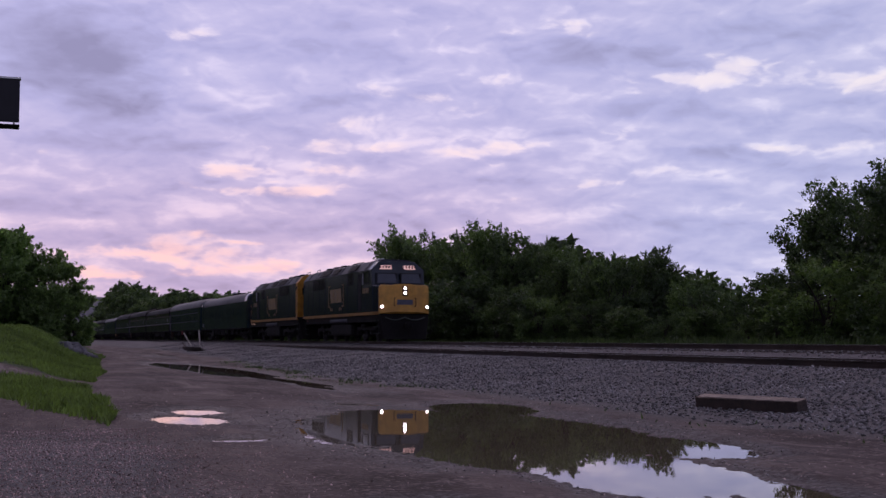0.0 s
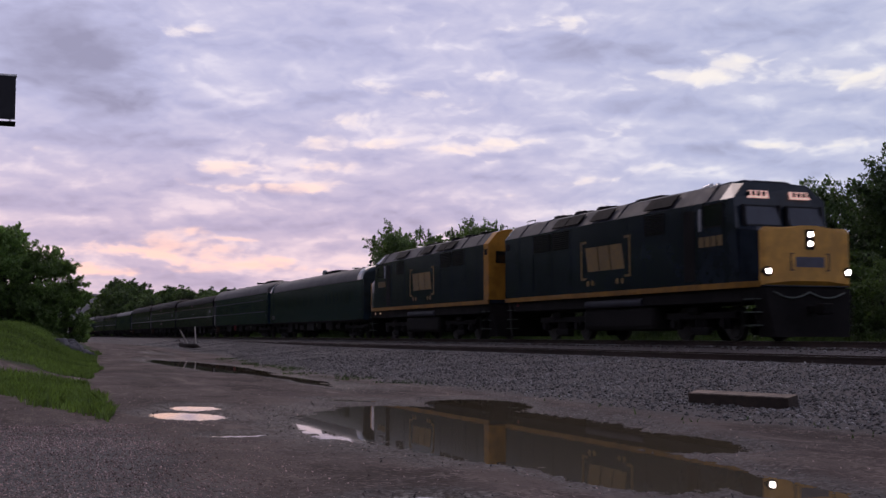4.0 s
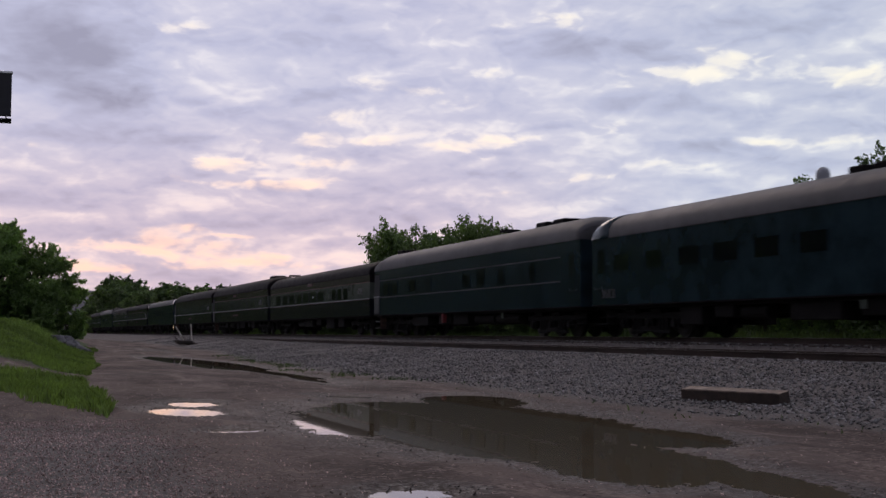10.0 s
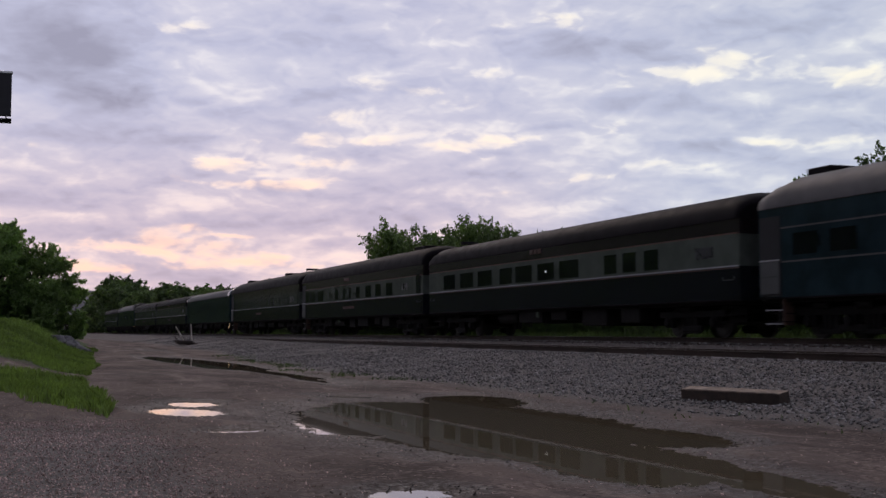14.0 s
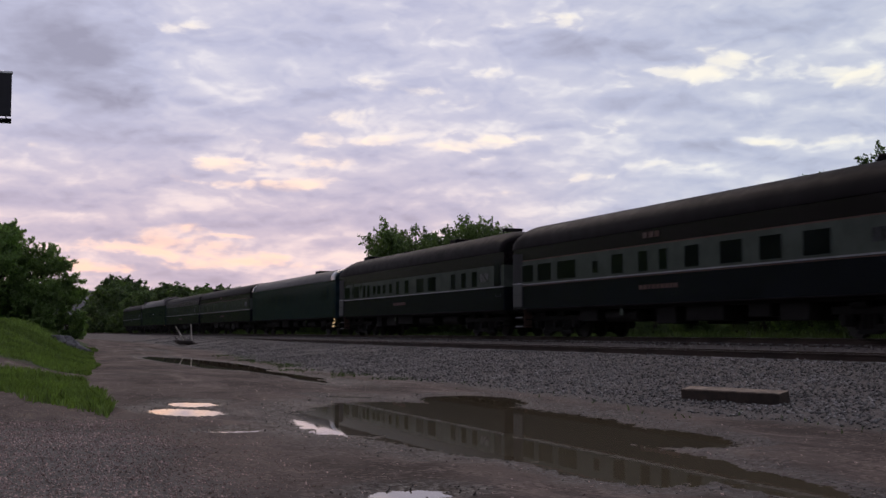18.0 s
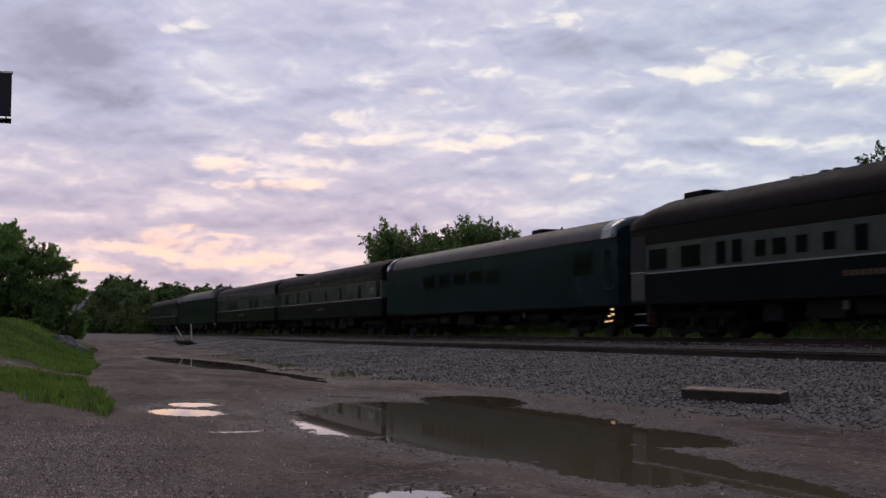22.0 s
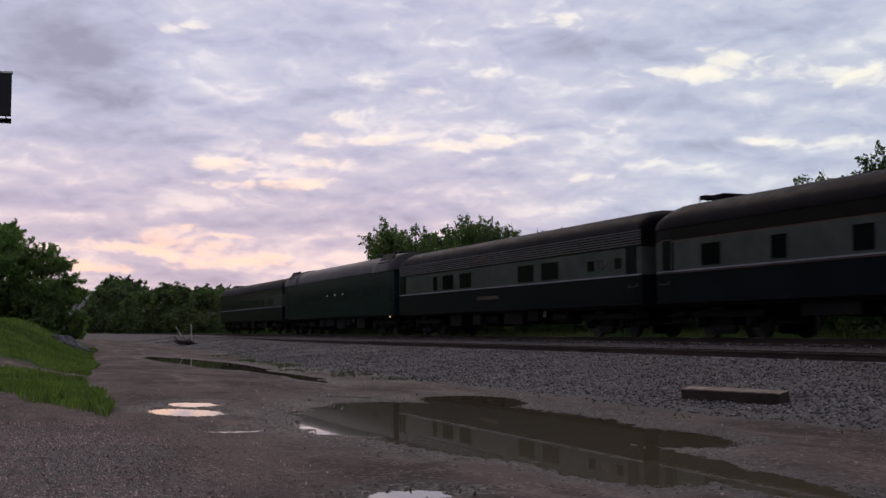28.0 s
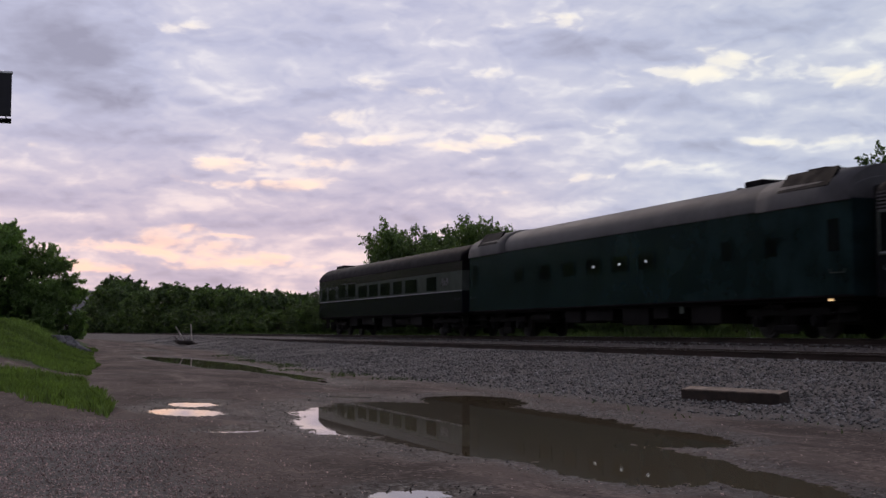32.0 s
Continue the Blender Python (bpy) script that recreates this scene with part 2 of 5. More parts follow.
ROOF_GREY = material("grey_roof_paint", (0.085, 0.08, 0.08), 0.65, vary=0.25, grain=3.0, bump=0.12, bump_scale=12, spec=0.35)
LOCO_ROOF = material("dark_grey_roof", (0.034, 0.035, 0.045), 0.6, vary=0.35, grain=3.0, bump=0.1, bump_scale=12, spec=0.2)
FLUTE = material("fluted_stainless_steel", (0.085, 0.08, 0.085), 0.45, 0.6, vary=0.2, grain=3, bump=0.0)
STRIPE = material("silver_stripe", (0.30, 0.30, 0.31), 0.4, vary=0.15, bump=0.0)
# grey base stands in for sky reflected in the windshields
WINDSHIELD = material("sky_greyed_windshield_glass", (0.055, 0.06, 0.075), 0.12, vary=0.2, grain=0.8, bump=0.0)
GLASS = material("dark_glass", (0.006, 0.008, 0.010), 0.08, vary=0.2, grain=0.8, bump=0.0, spec=0.5)
# rubber, and the shade painted into open doorways
RUBBER_AND_SHADE = material("black_rubber_and_shade", (0.012, 0.012, 0.013), 0.8, vary=0.3, grain=20, bump=0.2)
GATE = material("dull_gate_paint", (0.060, 0.062, 0.060), 0.6, vary=0.25, grain=4, bump=0.0)
STEP_RUST = material("rusty_step_board", (0.085, 0.045, 0.032), 0.7, vary=0.3, grain=6)
IRON = material("grimy_black_iron", (0.012, 0.0105, 0.0098), 0.8, 0.0, vary=0.4, grain=9.0, bump=0.25, spec=0.12)
WHEEL = material("worn_wheel_steel", (0.03, 0.026, 0.023), 0.55, 0.3, vary=0.3, grain=20)
BRIGHT = material("bare_bright_metal", (0.55, 0.54, 0.52), 0.35, 0.8, vary=0.2)
ORANGE = material("faded_orange_lettering", (0.085, 0.034, 0.02), 0.6, vary=0.2)
RED = material("dull_red_paint", (0.15, 0.016, 0.02), 0.5, vary=0.2)
RAIL = material("rusted_rail_side", (0.05, 0.032, 0.024), 0.8, 0.2, vary=0.4, grain=25, bump=0.3, bump_scale=120)
RAIL_TOP = material("polished_rail_head", (0.45, 0.43, 0.42), 0.3, 0.9, vary=0.15, grain=30)
TIMBER = material("creosoted_timber", (0.075, 0.058, 0.048), 0.85, vary=0.45, grain=14, bump=0.5, bump_scale=60, per_object=0.3)
CLOD = material("wet_mud_clod", (0.15, 0.13, 0.118), 0.6, vary=0.4, grain=30, bump=0.2, bump_scale=90, island=0.6)
GRAVEL = material("pale_gravel", (0.50, 0.365, 0.325), 0.85, vary=0.3, grain=30, bump=0.2, bump_scale=90, island=0.5)
STONE = material("ballast_stone", (0.215, 0.203, 0.191), 0.85, vary=0.35, grain=30, bump=0.3, bump_scale=90, island=0.75)
PALE = material("pale_weathered_wood", (0.62, 0.56, 0.48), 0.8, vary=0.3, grain=20)
BARK = material("dark_bark", (0.045, 0.035, 0.028), 0.9, vary=0.4, grain=12, bump=0.6, bump_scale=30)


def leafy(name, low, high, through_light=0.4):
    """Thin leaves that let part of the light through."""
    mat = material(name, low, 0.55, vary=0.25, grain=1.2, coarse=0.25, bump=0.0, tint=high, island=0.35, per_object=0.2)
    n = Nodes(mat.node_tree)
    bsdf = mat.node_tree.nodes["Principled BSDF"]
    colour = bsdf.inputs["Base Color"].links[0].from_socket
    thin = n.add("ShaderNodeBsdfTranslucent")
    n.put(thin.inputs[0], n.mix(1.0, colour, (1.3, 1.5, 0.7), "MULTIPLY"))
    both = n.add("ShaderNodeMixShader")
    both.inputs[0].default_value = through_light
    n.put(both.inputs[1], bsdf.outputs[0])
    n.put(both.inputs[2], thin.outputs[0])
    n.put(mat.node_tree.nodes["Material Output"].inputs[0], both.outputs[0])
    return mat


LEAF = leafy("tree_leaves", (0.072, 0.108, 0.046), (0.110, 0.160, 0.062))
LEAF_DARK = leafy("deep_green_leaves", (0.050, 0.080, 0.038), (0.078, 0.115, 0.048))
LEAF_MID = leafy("mid_green_leaves", (0.082, 0.128, 0.045), (0.125, 0.185, 0.062))
# blue-grey haze of distance is put into the ridge's base colour
RIDGE = material("haze_tinted_wooded_ridge", (0.065, 0.066, 0.075), 0.9, vary=0.2, grain=0.05, coarse=0.01, bump=0.0)
WEEDS = leafy("dull_weeds", (0.055, 0.085, 0.035), (0.085, 0.12, 0.05))
LEAF_LIGHT = leafy("fresh_green_leaves", (0.14, 0.215, 0.078), (0.21, 0.30, 0.11), 0.45)
GRASS = leafy("grass_blades", (0.105, 0.155, 0.045), (0.15, 0.21, 0.06))
WHITE = glowing("headlight_glow", (1.0, 0.86, 0.74), 14.0)
BOARD = glowing("lit_number_board", (1.0, 0.60, 0.48), 0.5)
LAMP = glowing("step_lamp_glow", (1.0, 0.66, 0.33), 0.8)
SPARK = glowing("small_marker_glow", (1.0, 0.62, 0.35), 0.7)
CABIN = glowing("dim_cabin_lamp", (0.9, 0.95, 1.0), 0.35)
PANEL = material("black_sign_panel", (0.010, 0.008, 0.012), 0.6, vary=0.3)


def ground_material():
    mat = bpy.data.materials.new("yard_ground")
    mat.use_nodes = True
    n = Nodes(mat.node_tree)
    bsdf = mat.node_tree.nodes["Principled BSDF"]
    place = n.add("ShaderNodeTexCoord").outputs["Object"]
    zone = n.add("ShaderNodeAttribute")
    zone.attribute_name = "zone"
    parts = n.add("ShaderNodeSeparateColor")
    n.put(parts.inputs[0], zone.outputs["Color"])
    grass, stones, wet = parts.outputs
    big_ = n.noise(place, 0.35, 4.0, 0.55, 0.6)
    mid_ = n.noise(place, 2.2, 5.0, 0.6, 0.3)
    small = n.noise(place, 22.0, 4.0, 0.65)
    cells = n.add("ShaderNodeTexVoronoi")
    n.put(cells.inputs["Vector"], place)
    cells.inputs["Scale"].default_value = 26.0
    pebble = n.add("ShaderNodeSeparateColor")
    n.put(pebble.inputs[0], cells.outputs["Color"])
    # ruts run along the yard
    stretch = n.add("ShaderNodeMapping")
    n.put(stretch.inputs[0], place)
    stretch.inputs["Rotation"].default_value = (0, 0, radians(-8))
    stretch.inputs["Scale"].default_value = (0.22, 1.0, 1.0)
    ruts = n.noise(stretch.outputs[0], 1.1, 5.0, 0.6, 0.4)
    dirt = n.mix(n.span(big_, 0.35, 0.65), (0.085, 0.062, 0.052), (0.146, 0.108, 0.089))
    dirt = n.mix(n.math("MULTIPLY", n.span(ruts, 0.48, 0.60), 0.85), dirt, (0.050, 0.034, 0.027))
    dirt = n.mix(n.math("MULTIPLY", n.span(ruts, 0.45, 0.36), 0.75), dirt, (0.235, 0.180, 0.152))
    dirt = n.mix(n.math("MULTIPLY", n.span(mid_, 0.52, 0.72), 0.7), dirt, (0.062, 0.039, 0.029))
    speck = n.mix(n.span(pebble.outputs[0], 0.50, 0.95), dirt, (0.36, 0.275, 0.235))
    dirt = n.mix(n.span(mid_, 0.40, 0.60, 0.05, 0.5), dirt, speck)
    # stone tones darkened: the shade between loose stones is put into the colour
    rock = n.mix(pebble.outputs[1], (0.070, 0.062, 0.057), (0.225, 0.197, 0.180))
    base = n.mix(stones, dirt, rock)
    turf = n.mix(small, (0.03, 0.055, 0.015), (0.06, 0.085, 0.025))
    base = n.mix(n.span(n.math("ADD", grass, n.math("MULTIPLY", n.math("SUBTRACT", mid_, 0.5), 0.8)), 0.35, 0.65), base, turf)
    damp = n.span(n.math("ADD", wet, n.math("MULTIPLY", n.math("SUBTRACT", mid_, 0.5), 0.7)), 0.2, 0.8)
    base = n.mix(n.math("MULTIPLY", damp, 0.55), base, n.mix(mid_, (0.036, 0.031, 0.028), (0.080, 0.070, 0.065)))
    n.put(bsdf.inputs["Base Color"], base)
    gloss = n.math("MULTIPLY", damp, n.span(small, 0.40, 0.62))
    n.put(bsdf.inputs["Roughness"], n.math("SUBTRACT", 0.92, n.math("MULTIPLY", gloss, 0.34)))
    n.put(bsdf.inputs["Specular IOR Level"], n.math("ADD", 0.18, n.math("MULTIPLY", gloss, 0.15)))
    bump = n.add("ShaderNodeBump")
    bump.inputs["Strength"].default_value = 0.6
    bump.inputs["Distance"].default_value = 0.02
    n.put(bump.inputs["Height"], n.math("ADD", n.math("MULTIPLY", small, 0.6), n.math("MULTIPLY", cells.outputs["Distance"], -0.8)))
    n.put(bsdf.inputs["Normal"], bump.outputs[0])
    return mat


def water_material():
    mat = bpy.data.materials.new("muddy_water")
    mat.use_nodes = True
    n = Nodes(mat.node_tree)
    bsdf = mat.node_tree.nodes["Principled BSDF"]
    place = n.add("ShaderNodeTexCoord").outputs["Object"]
    silt = n.noise(place, 0.9, 4.0, 0.6, 0.5)
    n.put(bsdf.inputs["Base Color"], n.mix(silt, (0.125, 0.098, 0.060), (0.17, 0.135, 0.085)))
    bsdf.inputs["Roughness"].default_value = 0.015
    bsdf.inputs["IOR"].default_value = 1.33
    bump = n.add("ShaderNodeBump")
    bump.inputs["Strength"].default_value = 0.015
    bump.inputs["Distance"].default_value = 0.01
    n.put(bump.inputs["Height"], n.noise(place, 5.0, 2.0, 0.5))
    n.put(bsdf.inputs["Normal"], bump.outputs[0])
    return mat


GROUND = ground_material()
WATER = water_material()

# ---------------------------------------------------------------- mesh helpers


def part(name, bm, mat, parent=None, label=""):
    mesh = bpy.data.meshes.new(name)
    bm.to_mesh(mesh)
    bm.free()
    mesh.materials.append(mat)
    ob = new(name, mesh)
    ob.parent = parent
    if label:
        ob["label"] = label
    return ob


def arrays(name, verts, faces, mat, parent=None, smooth=False):
    """A mesh object from numpy arrays: verts (n, 3), faces (m, k)."""
    mesh = bpy.data.meshes.new(name)
    verts, faces = np.asarray(verts, dtype=np.float32), np.asarray(faces, dtype=np.int32)
    k = faces.shape[1]
    mesh.vertices.add(len(verts))
    mesh.vertices.foreach_set("co", verts.ravel())
    mesh.loops.add(faces.size)
    mesh.loops.foreach_set("vertex_index", faces.ravel())
    mesh.polygons.add(len(faces))
    mesh.polygons.foreach_set("loop_start", np.arange(len(faces), dtype=np.int32) * k)
    if smooth:
        mesh.polygons.foreach_set("use_smooth", np.ones(len(faces), dtype=bool))
    mesh.update(calc_edges=True)
    mesh.materials.append(mat)
    ob = new(name, mesh)
    ob.parent = parent
    return ob


def box(bm, x0, x1, y0, y1, z0, z1, bevel=0.0):
    made = bmesh.ops.create_cube(bm, size=1.0)["verts"]
    for v in made:
        v.co = Vector(((x0 + x1) / 2 + v.co.x * (x1 - x0), (y0 + y1) / 2 + v.co.y * (y1 - y0), (z0 + z1) / 2 + v.co.z * (z1 - z0)))
    if bevel:
        edges = list({e for v in made for e in v.link_edges})
        bmesh.ops.bevel(bm, geom=edges, offset=bevel, segments=2, affect="EDGES", profile=0.5)
    return bm


def rod(bm, a, b, r, n=10, r2=None):
    a, b = Vector(a), Vector(b)
    turn = (b - a).to_track_quat("Z", "Y").to_matrix().to_4x4()
    bmesh.ops.create_cone(bm, cap_ends=True, segments=n, radius1=r, radius2=r if r2 is None else r2, depth=(b - a).length,
                          matrix=Matrix.Translation((a + b) / 2) @ turn)
    return bm


def loft(bm, sections):
    """Joins rings of (x, y, z) points, closed round, capped at both ends."""
    rings = [[bm.verts.new(p) for p in ring] for ring in sections]
    n = len(rings[0])
    for a, b in zip(rings, rings[1:]):
        for i in range(n):
            bm.faces.new((a[i], a[(i + 1) % n], b[(i + 1) % n], b[i]))
    bm.faces.new(list(reversed(rings[0])))
    bm.faces.new(rings[-1])
    bmesh.ops.recalc_face_normals(bm, faces=bm.faces)
    return bm


def prism(bm, outline, x0, x1):
    return loft(bm, [[(x, y, z) for y, z in outline] for x in (x0, x1)])


def fresh():
    return bmesh.new()


def empty(name, m=None):
    ob = new(name)
    ob.empty_display_size = 0.3
    if m is not None:
        ob.matrix_basis = m
    return ob

# ---------------------------------------------------------------- the ground

NEAR_Y, FAR_Y = 16.65, 20.85      # middle lines of the two tracks
NEAR_Z, FAR_Z = 0.687, 0.955      # tops of their rails


def ease(v, a, b):
    t = np.clip((v - a) / (b - a), 0, 1)
    return t * t * (3 - 2 * t)


def ripple(x, y, scale, seed):
    """Smooth random relief from a few sine waves, -1 to 1."""
    rng = np.random.default_rng(seed)
    out = np.zeros_like(x)
    for _ in range(7):
        a, k, p = rng.uniform(0, 2 * np.pi), rng.uniform(0.6, 1.8) / scale, rng.uniform(0, 6.3)
        out = out + np.sin((x * np.cos(a) + y * np.sin(a)) * k * 2 * np.pi + p)
    return out / 4.5


# puddles as overlapping ovals: middle x, y, half length, half width, turn in degrees
POOLS = [(-14.6, 5.55, 4.3, 1.95, -4), (-14.7, 4.35, 2.15, 0.85, -15), (-18.5, 7.3, 1.9, 0.85, -15), (-9.4, 5.15, 1.7, 0.85, -14), (-11.7, 6.6, 1.45, 0.75, 0), (-11.2, 4.6, 2.1, 0.75, 8), (-7.7, 5.4, 1.25, 0.36, -10),
         (-17.3, 2.52, 1.0, 0.46, 10), (-19.1, 2.87, 0.75, 0.38, 0), (-13.8, 2.6, 0.25, 0.33, 0), (-8.05, 2.75, 0.26, 0.28, 0), (-20.5, 5.75, 0.6, 0.32, 20),
         (-46.0, 7.0, 10.5, 1.0, 2), (-38.5, 6.6, 3.0, 0.5, 4), (-33.0, 7.15, 5.0, 0.34, 2), (-28.5, 7.0, 2.2, 0.24, -3), (-73.0, 8.6, 5.0, 0.7, 0)]


def pool_depth(x, y):
    """Above zero inside a puddle."""
    best = np.full_like(x, -9.0)
    wob = 0.16 * ripple(x, y, 1.3, 5) + 0.10 * ripple(x, y, 0.45, 6) + 0.05 * ripple(x, y, 0.17, 16)
    for px, py, a, b, turn in POOLS:
        c, s = math.cos(radians(turn)), math.sin(radians(turn))
        u, v = (x - px) * c + (y - py) * s, -(x - px) * s + (y - py) * c
        d = 1 - np.sqrt((u / a) ** 2 + (v / b) ** 2)
        best = np.maximum(best, d * min(1.0, b / 0.8))
    return best + wob * 0.40


def toe_line(x):
    return 9.0 + 0.55 * ripple(x, 0 * x, 14.0, 3) + 2.4 * ease(-x, 35, 75) + 0.9 * ease(-x, 16, 8)


def bank_line(x):
    """The foot of the grass bank on the camera's side of the yard."""
    return 1.2 + 0.5 * ease(-x, 14, 20) + 0.075 * np.clip(-x - 24, 0, 70) + 0.25 * ripple(x, 0 * x, 6.0, 9)


def ground_height(x, y):
    z = 0.035 + 0.022 * ripple(x, y, 5.0, 1) + 0.010 * ripple(x, y, 0.9, 2) + 0.25 * ease(-x, 45, 110) * ease(y, -5, 8)
    depth = pool_depth(x, y)
    z = np.where(depth > -0.35, np.minimum(z, -0.10 * depth + 0.009 * ripple(x, y, 0.23, 11) + 0.007 * ripple(x, y, 0.13, 12)), z)
    toe = toe_line(x)
    bed = NEAR_Z - 0.17
    z = z + (bed - 0.03) * np.clip((y - toe) / (15.3 - toe), 0, 1) ** 1.15 * (1 - 0.0 * x)
    z = np.where(y > 15.3, bed + 0.0 * x, z)
    z = np.where(y > 18.1, bed + (FAR_Z - 0.17 - bed) * ease(y, 18.1, 19.4), z)
    z = np.where(y > 22.4, FAR_Z - 0.17 - 0.25 * ease(y, 22.4, 24.0) + 0.55 * ease(y, 25.0, 31.0) + 0.08 * ripple(x, y, 4.0, 4), z)
    foot = bank_line(x)
    rise = ease(foot - y, 0.0, 3.6) * (0.22 + 1.35 * ease(-x, 26, 58)) * ease(-x, 12, 20)
    # unseen hill added behind the camera so the train's sides reflect darkness
    rise = rise + 30.0 * ease(-y, 20.0, 75.0)
    return z + rise + 3.0 * ease(np.hypot(x, y), 400, 2500)


def graded(a, b, fine, low, high):
    """Grid lines: even steps from a to b, growing steps out to low and high."""
    mid = list(np.arange(a, b, fine))
    up, step = [b], fine
    while up[-1] < high:
        step *= 1.12
        up.append(up[-1] + step)
    down, step = [a], fine
    while down[-1] > low:
        step *= 1.12
        down.append(down[-1] - step)
    return np.array(down[:0:-1] + mid + up)


def lawn(x, y):
    """Where the turf of the bank ends toward the camera."""
    return ease(-(x + (1.4 - y) * 4.5) + 0.5 * ripple(x, y, 2.5, 13), 15.2, 18.0)


def build_ground():
    xs, ys = graded(-24.0, -5.5, 0.055, -3500, 3500), graded(0.6, 9.6, 0.055, -3500, 3500)
    gx, gy = np.meshgrid(xs, ys, indexing="ij")
    x, y = gx.ravel(), gy.ravel()
    z = ground_height(x, y)
    n, m = len(xs), len(ys)
    idx = np.arange(n * m).reshape(n, m)
    faces = np.stack([idx[:-1, :-1], idx[1:, :-1], idx[1:, 1:], idx[:-1, 1:]], axis=-1).reshape(-1, 4)
    ob = arrays("ground", np.stack([x, y, z], axis=1), faces, GROUND, smooth=True)
    grass = np.maximum(ease(bank_line(x) - y, -0.1, 0.7) * lawn(x, y), ease(y, 23.5, 25.5))
    strip = 0.8 * ease(np.abs(x + 34 - 4.0 * np.clip(y - 1.0, 0, 2)), 2.8, 1.4)
    grass = np.maximum(grass * (1 - 0.9 * strip), 0.30 * ease(np.abs(y - toe_line(x) + 0.5), 0.9, 0.1) * ease(-x, 26, 36))
    # turf over the unseen added hill and the ground before it
    grass = np.maximum(grass, ease(-y, 6.0, 9.0))
    stones = ease(y - toe_line(x), -0.6, 0.5) * ease(y, 25.0, 23.5)
    stones = np.maximum(stones, 1.0 * ease(1.9 - y + 0.3 * ripple(x, y, 2.0, 8), 0.0, 1.0) * ease(-x, 17, 12))
    wet = np.maximum(ease(pool_depth(x, y), -0.75, 0.0), 0.4 * ease(ripple(x, y, 6.0, 21), 0.1, 0.7) * ease(y, 1.5, 3.0) * ease(y, 10, 8))
    wet = np.maximum(wet, 0.55 * ease(np.abs(y - toe_line(x)), 1.2, 0.2))
    attr = ob.data.color_attributes.new("zone", "FLOAT_COLOR", "POINT")
    attr.data.foreach_set("color", np.stack([grass, stones, wet, np.ones_like(x)], axis=1).astype(np.float32).ravel())
    tagged(ob, "muddy brown gravel yard with ruts and ballast shoulder", "ground", kind="structure")


build_ground()
bm = fresh()
box(bm, -75, -5, 1.2, 10.0, -0.30, 0.0)
tagged(part("water", bm, WATER), "still brown puddle water reflecting the cloudy sky", "puddle", kind="structure")

# ---------------------------------------------------------------- loose stones


def rock_mesh(count, place, size_low, size_high, seed, flat=0.7):
    """Many broken stones in one mesh: place(rng, count) gives x, y; each stone is a jittered octahedron."""
    rng = np.random.default_rng(seed)
    x, y = place(rng, count)
    count = len(x)
    z = ground_height(x, y)
    size = rng.uniform(size_low, size_high, count) * rng.uniform(0.6, 1.0, count)
    base = np.array([(1, 0, 0), (-1, 0, 0), (0, 1, 0), (0, -1, 0), (0, 0, 1), (0, 0, -1), (0.7, 0.7, 0.35), (-0.7, 0.6, 0.5)], dtype=float)
    tri = np.array([(0, 6, 4), (6, 2, 4), (2, 7, 4), (7, 1, 4), (1, 3, 4), (3, 0, 4), (6, 0, 5), (2, 6, 5), (7, 2, 5), (1, 7, 5), (3, 1, 5), (0, 3, 5)])
    v = base[None] * rng.uniform(0.6, 1.25, (count, 8, 3)) * size[:, None, None]
    a = rng.uniform(0, 2 * np.pi, count)
    c, s = np.cos(a)[:, None], np.sin(a)[:, None]
    vx, vy = v[..., 0] * c - v[..., 1] * s, v[..., 0] * s + v[..., 1] * c
    tilt = rng.normal(0, 0.5, count)[:, None]
    vz = v[..., 2] * flat + vx * tilt
    verts = np.stack([vx + x[:, None], vy + y[:, None], vz + (z + size * 0.25)[:, None]], axis=-1).reshape(-1, 3)
    faces = (tri[None] + (np.arange(count) * 8)[:, None, None]).reshape(-1, 3)
    return verts, faces


def on_shoulder(rng, count):
    x = -5 - 105 * rng.random(count) ** 1.9
    y = 8.6 + 7.2 * rng.random(count)
    keep = y > toe_line(x) - 0.2 + 0.9 * rng.random(count) * (rng.random(count) < 0.7)
    return x[keep], y[keep]


def on_beds(rng, count):
    x = -8 - 75 * rng.random(count) ** 1.5
    y = np.where(rng.random(count) < 0.5, 17.5 + 2.4 * rng.random(count), 15.2 + 1.2 * rng.random(count))
    return x, y


def on_yard(rng, count):
    x = -6.5 - 20 * rng.random(count) ** 1.5
    y = -0.6 + 9.8 * rng.random(count) ** 1.3
    near = rng.random(count) < 0.5
    x = np.where(near, -6.8 - 9.0 * rng.random(count), x)
    y = np.where(near, -0.9 + 3.4 * rng.random(count), y)
    keep = (rng.random(count) < np.maximum(0.12, ease(2.2 - y, 0.0, 1.2) * ease(-x, 20, 14))) & (pool_depth(x, y) < -0.02)
    return x[keep], y[keep]


def at_edges(rng, count):
    x = -6.8 - 16 * rng.random(count)
    y = 1.0 + 8.5 * rng.random(count)
    d = pool_depth(x, y)
    keep = (d > -0.10 - 0.35 * rng.random(count) ** 1.5) & (d < 0.05) & (rng.random(count) < 0.8)
    return x[keep], y[keep]


tagged(arrays("ballast", *rock_mesh(62000, on_shoulder, 0.017, 0.042, 31), STONE), "grey broken stone ballast shoulder beside the track", "ballast", kind="stuff")
tagged(arrays("track_bed_stones", *rock_mesh(9000, on_beds, 0.022, 0.05, 32), STONE), "grey crushed stone between the rails", "ballast", kind="stuff")
tagged(arrays("loose_gravel", *rock_mesh(52000, on_yard, 0.004, 0.015, 33, 0.35), GRAVEL), "loose pale gravel on the dirt yard", "gravel", kind="stuff")
